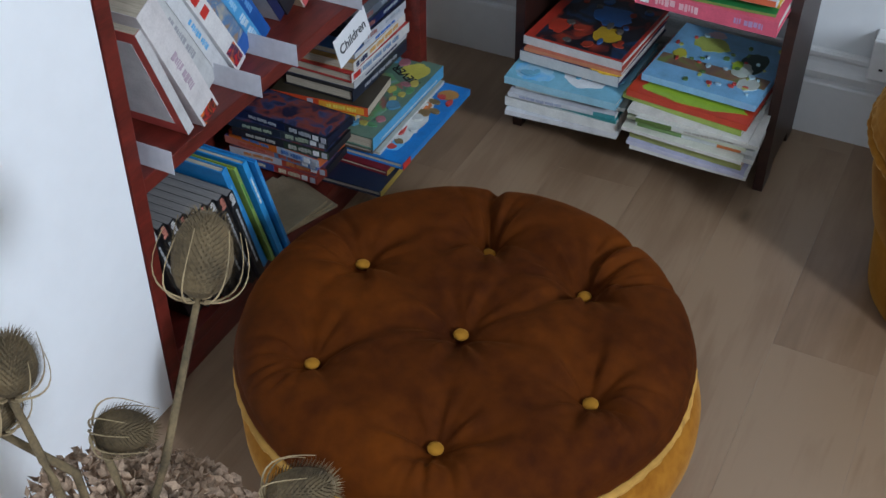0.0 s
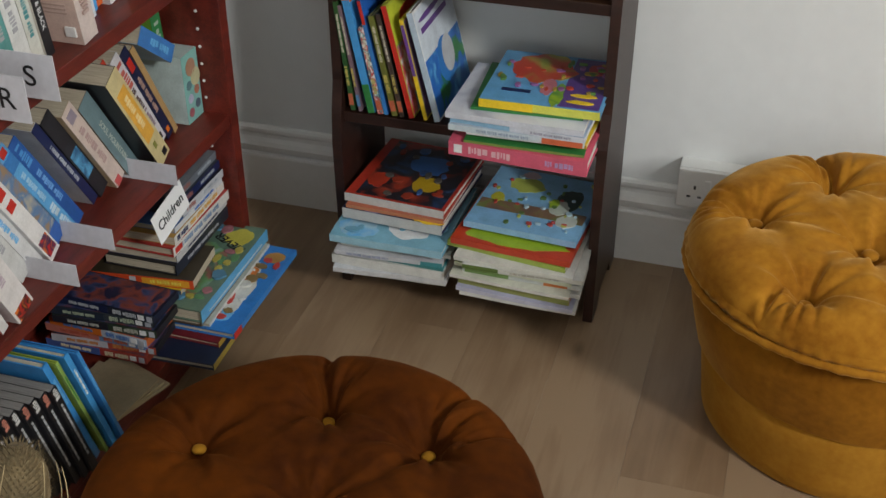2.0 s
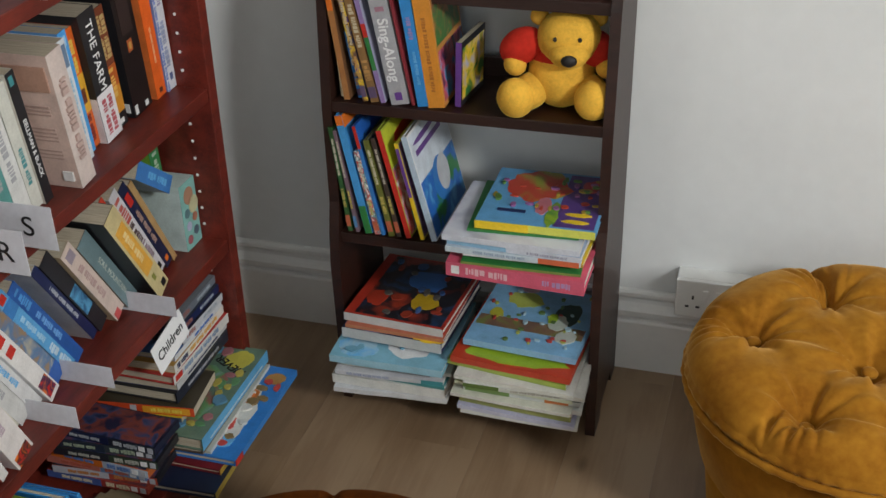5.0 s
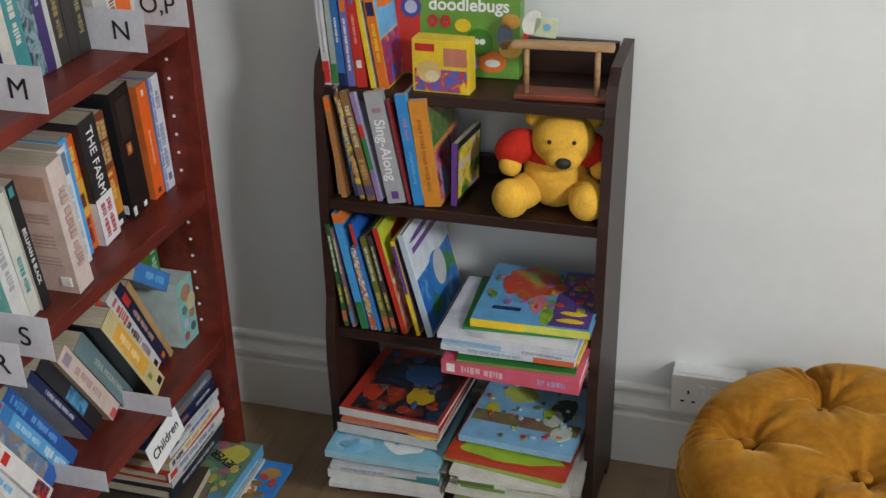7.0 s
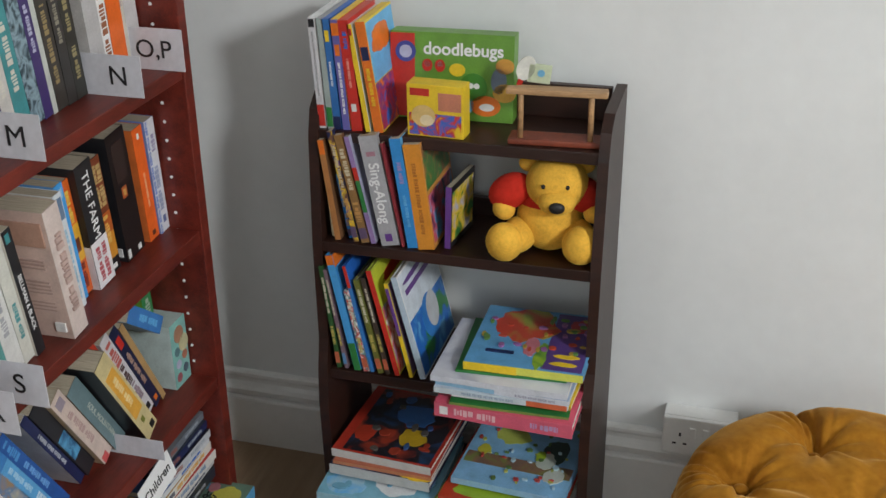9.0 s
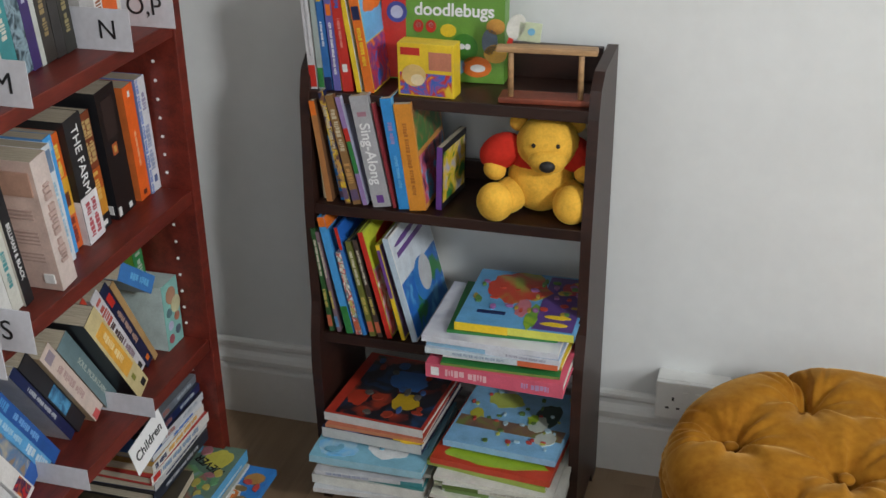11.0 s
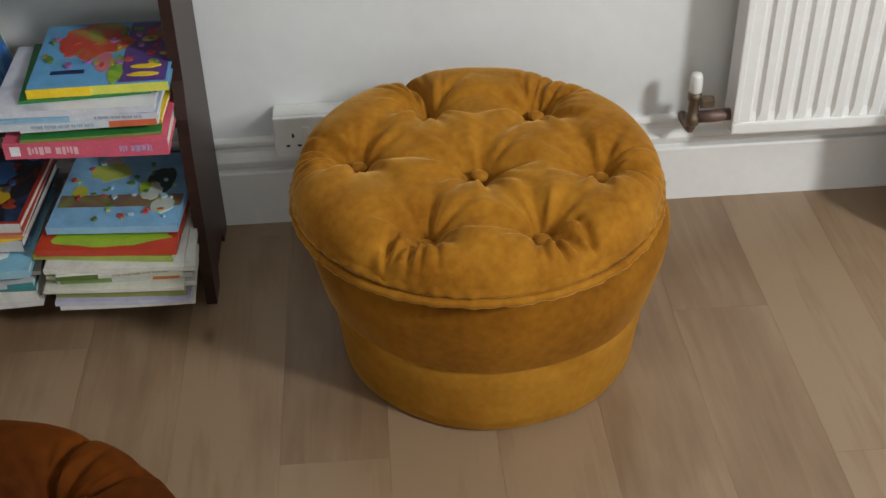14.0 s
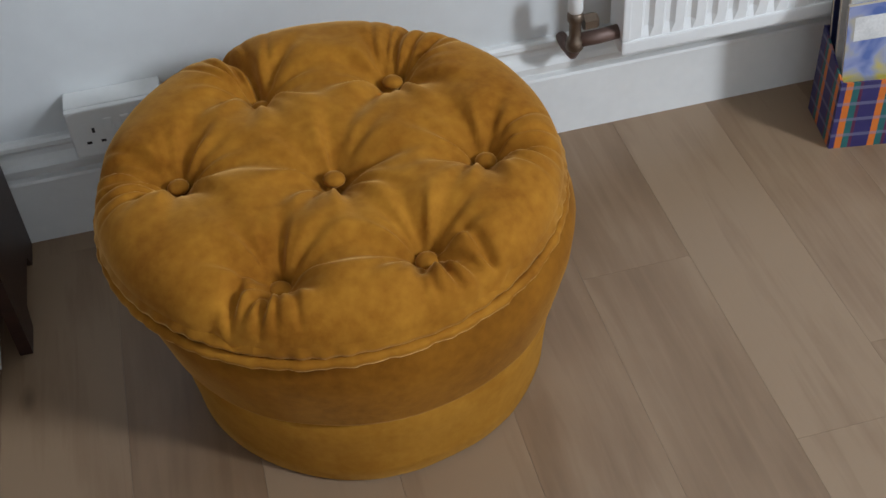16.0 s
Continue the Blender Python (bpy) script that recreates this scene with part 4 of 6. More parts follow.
zr = pile(0.368, -0.240, S1 + 0.0005, 0, [
    (0.008, 0.23, 0.212, pulp, 0.004, 0.0, 1, "white paper pad with curled edges", dict()),
    (0.007, 0.23, 0.214, LILAC, 0.002, 0.002, -2, "lilac activity book", dict(spine=(0.5, 0.5, 0.6))),
    (0.012, 0.22, 0.205, (0.55, 0.17, 0.04), 0.002, -0.002, -1, "orange and green comic", dict(spine=(0.30, 0.32, 0.10), art=[("front", 0.0, 0.15, 0.1, 0.9, picture(ORG, GREEN, RED, scale=40))])),
    (0.008, 0.225, 0.215, pulp, 0.006, 0.003, 2, "white paperback picture book", dict(spine=(0.6, 0.6, 0.56))),
    (0.006, 0.225, 0.218, (0.60, 0.60, 0.5), -0.004, -0.005, -2, "white comic with a torn edge", dict(spine=(0.62, 0.60, 0.54))),
    (0.009, 0.225, 0.212, (0.45, 0.5, 0.5), 0.005, 0.004, 1, "pale grey picture book", dict(spine=(0.50, 0.52, 0.50), art=[("spine", 0, 1, 0.6, 0.98, (0.16, 0.26, 0.08)), ("spine", 0, 1, 0.1, 0.3, (0.55, 0.16, 0.04))])),
    (0.006, 0.225, 0.214, (0.42, 0.46, 0.28), 0.0, 0.0, 0, "pale green picture book", dict(spine=(0.55, 0.58, 0.42))),
    (0.008, 0.225, 0.216, pulp, 0.006, 0.002, 2, "white story book with a soft cover", dict(spine=(0.58, 0.58, 0.52), art=[("spine", 0, 1, 0.7, 1.0, (0.10, 0.16, 0.04)), ("spine", 0.2, 0.7, 0.2, 0.6, (0.36, 0.34, 0.28))])),
    (0.007, 0.225, 0.216, pulp, 0.002, -0.004, -2, "white picture book", dict(spine=(0.62, 0.62, 0.55))),
    (0.010, 0.225, 0.222, (0.22, 0.32, 0.04), -0.012, 0.012, -5, "lime green picture book", dict(spine=(0.33, 0.42, 0.08))),
    (0.011, 0.225, 0.220, (0.50, 0.05, 0.02), -0.004, 0.018, -4, "red picture book with a green hill", dict(hard=True, spine=(0.5, 0.06, 0.03), art=[("front", 0.04, 0.25, 0.1, 0.9, LIME), ("front", 0.3, 0.96, 0.8, 0.95, LIME)])),
], "piled picture books on the bottom shelf", -0.255)
fairy = lying(0.012, 0.212, 0.208, (0.22, 0.46, 0.70), 0.370, -0.200, zr + 0.006, -4, "light blue picture book with cartoon birds and a fairy", hard=True, spine=(0.26, 0.46, 0.66), group="piled picture books on the bottom shelf",
      art=[("front", 0.26, 0.42, 0.02, 0.98, picture((0.16, 0.10, 0.08), (0.22, 0.13, 0.08), (0.18, 0.22, 0.06), scale=22)), ("front", 0.62, 0.86, 0.52, 0.80, (0.44, 0.50, 0.10)), ("front", 0.86, 0.97, 0.60, 0.74, (0.62, 0.45, 0.50)),
           ("front", 0.40, 0.54, 0.80, 0.90, (0.50, 0.48, 0.05)), ("front", 0.44, 0.78, 0.12, 0.34, (0.03, 0.06, 0.05)), ("front", 0.34, 0.56, 0.20, 0.36, (0.46, 0.52, 0.46)), ("front", 0.18, 0.36, 0.08, 0.24, (0.50, 0.55, 0.50)), ("front", 0.44, 0.58, 0.30, 0.38, LIME)])
speckle(fairy, 0.012, 0.212, 0.208, [(0.42, 0.46, 0.10), (0.10, 0.18, 0.05), (0.45, 0.06, 0.05), (0.36, 0.52, 0.60)], 7, 9, size=0.006)
speckle(board, 0.014, 0.205, 0.205, [(0.50, 0.06, 0.03), (0.44, 0.30, 0.05), (0.30, 0.12, 0.30), (0.10, 0.22, 0.05)], 9, 9, u=(0.3, 0.95), size=0.008)
cloud = [o for o in bpy.data.objects if o.get("label", "").startswith("light blue picture book with a white")][0]
speckle(cloud, 0.014, 0.23, 0.215, [(0.30, 0.52, 0.62), (0.14, 0.36, 0.50)], 3, 14, size=0.014)


# mahogany bookshelf: upright rows, spines to the room
def row(z, start, entries, group):
    """Books from the far end towards the near one. Entries: thickness, depth, height, lean, cover, spine, art, set-back, label."""
    y = start
    made = []
    for t, d, h, lean, cover, spine, art, back, label in entries:
        if cover is None:
            y -= t
            continue
        made.append(book(t, d, h, cover, pose(LX - 0.020 - back, y - t / 2, z + 0.0006 + abs(math.sin(radians(lean))) * t / 2, 0, lean, 90), label, spine=spine, art=art, group=group))
        y -= t / math.cos(radians(lean)) + 0.0012
    return made, y


def lines(c, *spans):
    return [("spine", 0.3, 0.7, a, b, c) for a, b in spans]


PALE = (0.60, 0.57, 0.50)
made, y = row(L4, -0.358, [
    (0.034, 0.15, 0.21, -3, (0.42, 0.16, 0.42), (0.62, 0.60, 0.60), [("back", 0.08, 0.95, 0.25, 0.97, (0.46, 0.20, 0.46))], 0.048, "thick white and orchid paperback"),
    (0.014, 0.13, 0.20, -3, PALE, (0.62, 0.58, 0.50), lines(GREY, (0.5, 0.8)), 0.048, "thin cream paperback"),
    (0.038, 0.13, 0.20, -3, (0.62, 0.60, 0.56), (0.78, 0.14, 0.02), (), 0.044, "thick paperback with a bright orange spine"),
    (0.020, 0.13, 0.20, -4, (0.60, 0.58, 0.56), WHITE, [("spine", 0.15, 0.85, 0.15, 0.9, (0.30, 0.10, 0.04))], 0.044, "white paperback with brown lettering bars"),
    (0.036, 0.13, 0.20, -4, (0.50, 0.48, 0.46), (0.45, 0.44, 0.44), [("back", 0.15, 0.85, 0.55, 0.8, GREY)], 0.044, "pale grey paperback"),
    (0.018, 0, 0, 0, None, None, (), 0, ""),
    (0.026, 0.13, 0.20, -5, BLACK, (0.03, 0.03, 0.025), lines((0.3, 0.25, 0.12), (0.5, 0.85), (0.15, 0.4)), 0.048, "black paperback with dull gold lettering bars"),
    (0.022, 0.13, 0.20, -5, BLACK, (0.035, 0.032, 0.03), lines((0.28, 0.26, 0.2), (0.45, 0.9)), 0.048, "black crime paperback"),
    (0.026, 0.13, 0.19, -6, (0.05, 0.05, 0.04), (0.04, 0.035, 0.03), lines((0.30, 0.22, 0.10), (0.2, 0.8)), 0.048, "dark brown paperback"),
    (0.010, 0.13, 0.19, -6, PALE, (0.5, 0.52, 0.48), (), 0.048, "thin pale paperback"),
    (0.020, 0.13, 0.19, -6, PURP, (0.05, 0.03, 0.14), lines(LILAC, (0.5, 0.85)), 0.048, "dark violet paperback"),
    (0.028, 0.13, 0.19, -6, (0.30, 0.36, 0.40), picture((0.03, 0.06, 0.08), (0.25, 0.36, 0.42), (0.02, 0.04, 0.05), scale=50), (), 0.048, "grey-blue patterned paperback"),
], "novels on the upper shelf")
row(L4, y, [(t, 0.13, 0.19, -6, c, c, lines(PALE, (0.3, 0.8)), 0.048, lb) for t, c, lb in ((0.03, TEAL, "dark teal paperback"), (0.024, (0.55, 0.53, 0.5), "off-white paperback"), (0.03, NAVY, "navy paperback"), (0.026, (0.4, 0.05, 0.04), "deep red paperback"), (0.034, (0.5, 0.5, 0.5), "light grey paperback"), (0.03, BLACK, "black paperback"), (0.028, PALE, "cream paperback"))], "novels on the upper shelf")

made, y = row(L3, -0.358, [
    (0.028, 0.13, 0.200, -3, (0.16, 0.24, 0.55), (0.66, 0.68, 0.72), [("spine", 0, 0.24, 0, 1, (0.16, 0.24, 0.55)), ("spine", 0.4, 0.8, 0.72, 0.90, (0.30, 0.28, 0.42)), ("spine", 0.45, 0.75, 0.08, 0.14, (0.10, 0.14, 0.30)), *lines((0.3, 0.35, 0.5), (0.2, 0.6))], 0.040, "white paperback with a lilac-blue cover"),
    (0.002, 0, 0, 0, None, None, (), 0, ""),
    (0.030, 0.13, 0.198, -4, (0.65, 0.16, 0.04), (0.80, 0.13, 0.02), [("spine", 0.4, 0.6, 0.9, 0.95, WHITE), ("spine", 0.42, 0.58, 0.3, 0.6, (0.85, 0.45, 0.25)), ("spine", 0.35, 0.65, 0.04, 0.08, (0.12, 0.03, 0.02))], 0.042, "bright orange paperback"),
    (0.020, 0, 0, 0, None, None, (), 0, ""),
    (0.054, 0.15, 0.215, -5, BLACK, (0.014, 0.010, 0.010), [("spine", 0.36, 0.62, 0.48, 0.57, (0.42, 0.10, 0.03)), ("spine", 0.42, 0.56, 0.50, 0.55, (0.55, 0.30, 0.08)), ("spine", 0.20, 0.8, 0.62, 0.92, (0.035, 0.022, 0.020)), ("spine", 0.64, 0.80, 0.02, 0.06, WHITE), ("spine", 0.06, 0.2, 0.02, 0.09, WHITE), ("back", 0.04, 0.12, 0.04, 0.11, WHITE), ("back", 0.15, 0.85, 0.80, 0.84, (0.40, 0.38, 0.32))], 0.040, "thick black paperback with a red emblem"),
    (0.016, 0, 0, 0, None, None, (), 0, ""),
    (0.032, 0.13, 0.195, -5, BLACK, (0.20, 0.05, 0.02), [("spine", 0, 1, 0.12, 0.34, (0.62, 0.26, 0.03)), ("spine", 0, 1, 0.34, 0.52, (0.45, 0.10, 0.02)), ("spine", 0, 1, 0, 0.12, BLACK), ("spine", 0.12, 0.48, 0.58, 0.94, (0.50, 0.34, 0.14)), ("spine", 0.54, 0.9, 0.58, 0.94, (0.50, 0.34, 0.14)), ("spine", 0.3, 0.7, 0.26, 0.50, (0.72, 0.42, 0.10)), ("spine", 0.3, 0.7, 0.03, 0.07, WHITE)], 0.044, "black paperback with a fiery orange band"),
    (0.044, 0.15, 0.205, -6, BLACK, (0.022, 0.022, 0.024), [("spine", 0, 1, 0.0, 0.38, (0.74, 0.72, 0.74)), ("back", 0, 1, 0.0, 0.36, (0.66, 0.64, 0.66)), ("spine", 0.20, 0.44, 0.05, 0.33, (0.45, 0.08, 0.10)), ("spine", 0.56, 0.8, 0.05, 0.33, (0.45, 0.08, 0.10))], 0.034, "thick paperback half black and half white"),
    (0.022, 0.13, 0.19, -6, (0.5, 0.10, 0.03), (0.70, 0.13, 0.02), [("spine", 0, 1, 0.30, 0.62, (0.75, 0.40, 0.04)), ("spine", 0.25, 0.75, 0.38, 0.50, (0.16, 0.04, 0.02)), *lines((0.80, 0.55, 0.10), (0.64, 0.92)), *lines((0.25, 0.03, 0.02), (0.06, 0.28))], 0.046, "orange-red paperback with a yellow band"),
    (0.020, 0.13, 0.195, -6, (0.10, 0.30, 0.6), (0.06, 0.34, 0.74), [("spine", 0.2, 0.8, 0.88, 0.96, (0.30, 0.55, 0.80))], 0.040, "blue paperback"),
    (0.020, 0.13, 0.19, -6, WHITE, (0.66, 0.70, 0.74), [("spine", 0.28, 0.72, 0.08, 0.70, (0.30, 0.50, 0.64)), ("spine", 0.1, 0.9, 0.78, 0.96, (0.14, 0.22, 0.34))], 0.030, "white paperback with pale blue lettering bars"),
    (0.016, 0.13, 0.19, -7, WHITE, (0.52, 0.63, 0.72), lines((0.18, 0.36, 0.52), (0.2, 0.9)), 0.024, "pale blue paperback"),
    (0.020, 0, 0, 0, None, None, (), 0, ""),
    (0.036, 0.13, 0.205, -7, (0.60, 0.44, 0.38), (0.62, 0.52, 0.48), [("back", 0.12, 0.86, v, v + 0.012, (0.44, 0.31, 0.27)) for v in (0.22, 0.25, 0.28, 0.36, 0.39, 0.42, 0.45, 0.56, 0.59, 0.62)] + [("back", 0.05, 0.95, 0.74, 0.92, (0.46, 0.27, 0.20)), ("back", 0.42, 0.50, 0.50, 0.53, (0.20, 0.09, 0.05)), ("back", 0.06, 0.18, 0.06, 0.13, WHITE), ("spine", 0.3, 0.7, 0.2, 0.8, (0.50, 0.36, 0.32))], -0.008, "blush pink paperback with small print on its back"),
    (0.034, 0, 0, 0, None, None, (), 0, ""),
    (0.018, 0.13, 0.20, -8, PALE, BLACK, [("spine", 0.2, 0.7, 0.9, 0.97, TEAL)], 0.016, "cream paperback with a black spine"),
    (0.022, 0.13, 0.19, -8, (0.62, 0.62, 0.56), (0.60, 0.60, 0.54), lines(TEAL, (0.2, 0.5)), 0.02, "cream paperback with faint green marks"),
], "novels on the middle shelf")
lettering("BELLMAN & BLACK", 0.0105, pose(0, -0.0012, 0.085, 90, 90, 0), made[10], white_card)
lettering("THE FARM", 0.024, pose(0, -0.0012, 0.135, 90, 90, 0), made[4], white_card)
row(L3, y, [(t, 0.13, 0.19, -9, c, c, lines(GREY, (0.3, 0.8)), 0.02, lb) for t, c, lb in ((0.030, (0.66, 0.66, 0.64), "white paperback"), (0.026, (0.10, 0.30, 0.28), "teal paperback"), (0.030, (0.62, 0.56, 0.48), "cream paperback"), (0.020, BLACK, "black paperback"), (0.032, (0.60, 0.58, 0.56), "off-white paperback"), (0.026, (0.62, 0.52, 0.5), "pale pink paperback"), (0.03, WHITE, "clean white paperback"))], "novels on the middle shelf")

# lower shelf: a card box at the far end, then leaning paperbacks
deck = carton(0.054, 0.115, 0.125, (0.50, 0.60, 0.58), pose(LX - 0.052, -0.388, L2 + 0.0005, 0, 0, 90), "card_game_box", "pale turquoise card game box with small badges", [(0, 1, 0, 1, (0.22, 0.48, 0.44))])
for k, (x, z, c) in enumerate(((-0.012, 0.018, (0.35, 0.10, 0.12)), (0.012, 0.026, (0.08, 0.12, 0.16)), (-0.010, 0.043, LILAC), (0.013, 0.052, (0.40, 0.16, 0.10)), (-0.011, 0.068, (0.10, 0.20, 0.22)), (0.000, 0.098, (0.40, 0.22, 0.14)), (0.013, 0.076, (0.52, 0.50, 0.30)))):
    part("printed_badge", disc(0.0085 if k < 5 else 0.016), mat_of(c), deck, m=pose(x, -0.0010, z))
book(0.030, 0.15, 0.205, (0.16, 0.36, 0.04), pose(LX - 0.105, -0.374, L2 + 0.001, 0, -5, 90), "tall green children's paperback", spine=(0.03, 0.22, 0.07), art=[("spine", 0.25, 0.75, 0.6, 0.85, (0.4, 0.5, 0.4))], group="paperbacks on the lower shelf")
book(0.030, 0.14, 0.115, (0.30, 0.38, 0.46), pose(LX - 0.050, -0.440, L2 + 0.145, 0, -52, 90) @ pose(0, 0, 0), "blue boxed book lying across its neighbours", spine=(0.05, 0.20, 0.52), art=[("spine", 0.3, 0.7, 0.15, 0.7, SKY)], group="paperbacks on the lower shelf")
made, y = row(L2, -0.436, [
    (0.012, 0.15, 0.217, -27, BROWN, (0.45, 0.28, 0.12), (), 0.042, "thin tan paperback"),
    (0.022, 0.15, 0.223, -28, BLACK, (0.015, 0.02, 0.06), [("spine", 0.2, 0.8, 0.78, 0.9, RED), *lines((0.4, 0.25, 0.2), (0.3, 0.7)), ("spine", 0.3, 0.7, 0.05, 0.1, ORG)], 0.042, "navy paperback with a red badge"),
    (0.024, 0.15, 0.223, -28, (0.60, 0.58, 0.56), (0.62, 0.60, 0.62), [("spine", 0.15, 0.85, 0.66, 0.92, (0.50, 0.10, 0.08)), ("spine", 0.2, 0.7, 0.42, 0.64, (0.10, 0.06, 0.06)), ("spine", 0.25, 0.75, 0.2, 0.4, (0.30, 0.22, 0.26)), ("spine", 0.3, 0.7, 0.04, 0.1, BLACK)], 0.042, "white paperback with a red figure"),
    (0.020, 0.15, 0.229, -29, (0.5, 0.06, 0.03), (0.60, 0.06, 0.03), [("spine", 0.2, 0.8, 0.4, 0.85, WHITE), ("spine", 0.2, 0.8, 0.15, 0.3, WHITE)], 0.044, "red and white paperback"),
    (0.037, 0.15, 0.229, -30, BLACK, (0.60, 0.50, 0.26), [("spine", 0.14, 0.86, 0.28, 0.84, (0.74, 0.38, 0.06)), ("spine", 0.34, 0.66, 0.42, 0.76, (0.80, 0.62, 0.30)), ("spine", 0.35, 0.55, 0.17, 0.23, (0.25, 0.26, 0.05)), ("spine", 0.55, 0.85, 0.03, 0.09, BLACK)], 0.006, "thick straw-coloured paperback with an orange panel"),
    (0.033, 0.15, 0.198, -31, (0.32, 0.26, 0.20), (0.15, 0.23, 0.25), (), 0.040, "grey-green paperback"),
    (0.029, 0.15, 0.205, -31, (0.50, 0.38, 0.24), (0.62, 0.50, 0.44), [("spine", 0.3, 0.7, 0.3, 0.75, (0.45, 0.30, 0.28)), ("spine", 0.2, 0.8, 0.85, 0.95, (0.3, 0.25, 0.3)), ("spine", 0.1, 0.6, 0.0, 0.08, (0.6, 0.1, 0.1))], 0.042, "blush paperback with faded lettering bars"),
    (0.027, 0.15, 0.211, -31, BLACK, (0.02, 0.02, 0.025), [("spine", 0.1, 0.9, 0.25, 0.55, picture((0.02, 0.10, 0.22), (0.10, 0.36, 0.60), scale=60))], 0.052, "black paperback with a blue swirl"),
    (0.016, 0.15, 0.211, -31, (0.60, 0.62, 0.64), NAVY, lines((0.4, 0.42, 0.46), (0.3, 0.75)), 0.052, "white paperback with a navy spine"),
    (0.036, 0, 0, 0, None, None, (), 0, ""),
    (0.022, 0.15, 0.223, -31, (0.04, 0.12, 0.38), (0.02, 0.10, 0.36), [("spine", 0.2, 0.8, 0.74, 0.94, (0.08, 0.30, 0.62)), ("spine", 0.28, 0.72, 0.3, 0.66, (0.14, 0.34, 0.66))], 0.042, "royal blue paperback"),
    (0.022, 0.15, 0.229, -31, (0.45, 0.50, 0.55), (0.10, 0.36, 0.66), [("spine", 0.2, 0.8, 0.04, 0.32, (0.55, 0.68, 0.78)), ("spine", 0.3, 0.7, 0.40, 0.72, (0.34, 0.56, 0.74)), ("spine", 0, 1, 0.78, 0.9, (0.04, 0.20, 0.50)), ("spine", 0.2, 0.8, 0.92, 0.98, RED)], 0.040, "sky blue paperback"),
    (0.031, 0.15, 0.223, -31, (0.24, 0.26, 0.30), picture((0.30, 0.20, 0.12), (0.10, 0.20, 0.36), (0.45, 0.40, 0.30), scale=36), [("spine", 0, 1, 0, 0.14, (0.03, 0.12, 0.42))], 0.040, "paperback with a printed harbour scene"),
    (0.027, 0.15, 0.236, -30, WHITE, (0.74, 0.72, 0.70), [("spine", 0.2, 0.8, 0.55, 0.62, RED), ("spine", 0.2, 0.8, 0.68, 0.75, RED), ("spine", 0.1, 0.9, 0.04, 0.2, picture(RED, NAVY, ORG, scale=60))], 0.026, "white paperback with red lettering bars"),
    (0.022, 0.15, 0.229, -29, (0.62, 0.62, 0.62), (0.70, 0.70, 0.70), lines(SKY, (0.3, 0.6)), 0.034, "white paperback with a pale blue mark"),
    (0.027, 0.15, 0.229, -29, (0.5, 0.5, 0.5), (0.60, 0.60, 0.58), lines(GREY, (0.3, 0.7)), 0.036, "white paperback with grey lettering bars"),
    (0.022, 0.15, 0.223, -28, (0.55, 0.53, 0.46), (0.58, 0.55, 0.46), lines(TEAL, (0.4, 0.8)), 0.034, "cream paperback with teal lettering bars"),
    (0.016, 0.15, 0.223, -29, (0.60, 0.58, 0.46), (0.62, 0.60, 0.48), lines(GREY, (0.3, 0.7)), 0.042, "thin cream paperback"),
], "paperbacks on the lower shelf")
lettering("SOUL MOUNTAIN", 0.013, pose(0, -0.0012, 0.085, 90, 90, 0), made[5], ink(0.5, 0.55, 0.5))
book(0.040, 0.14, 0.235, (0.62, 0.58, 0.58), pose(LX - 0.004, -0.978, L2 + 0.010, 0, -24, 90), "thick pale pink paperback standing proud of the row", spine=(0.68, 0.64, 0.62), art=[("spine", 0.1, 0.9, 0.0, 0.09, picture(RED, BLACK, ORG, scale=70)), ("spine", 0.3, 0.6, 0.3, 0.6, (0.45, 0.35, 0.4))], group="paperbacks on the lower shelf")
book(0.014, 0.14, 0.200, (0.55, 0.10, 0.08), pose(LX - 0.010, -1.018, L2 + 0.006, 0, -20, 90), "paperback with a red and white back cover", spine=(0.62, 0.60, 0.58), art=[("back", 0.1, 0.9, 0.1, 0.9, WHITE)], group="paperbacks on the lower shelf")


# letter dividers standing between the books
def divider(y, z, text, x1=LX + 0.022, w=0.115, h=0.062, turn=0.0, label="white letter divider card in a clear holder"):
    ob = part("divider_card", box(-w, 0, -0.0006, 0.0006, 0, h), sleeve, m=pose(x1, y, z + 0.0006, 0, 0, turn))
    tagged(ob, label, "divider card", "letter dividers")
    if text:
        lettering(text, 0.040, pose(-0.038 if len(text) == 1 else -0.05, -0.0012, h * 0.48, 90, 0, 0), ob, black_ink)
    return ob


divider(-0.520, L4, "N")
divider(-0.392, L4, "O,P", h=0.066)
divider(-0.772, L4, "M")
divider(-0.892, L3, "S", x1=LX + 0.052)
divider(-0.955, L3, "Q,R", x1=LX + 0.052)
for y in (-0.606, -0.800, -0.896, -1.105):
    divider(y, L2, "", x1=LX + 0.026, w=0.10, h=0.036, label="blank white divider card seen from behind")

# bottom shelf of the mahogany bookshelf
heap = "heap of children's books on the bottom shelf"


def flat(t, d, h, cover, x1, y, z, label, turn=0, **kw):
    """A book lying on the bottom shelf with its spine to the room at x1, middle at y."""
    return book(t, d, h, cover, pose(x1, y, z, 0, 0, 90 + turn) @ pose(h / 2, 0, t / 2, 0, -90, 0), label, group=heap, **kw)


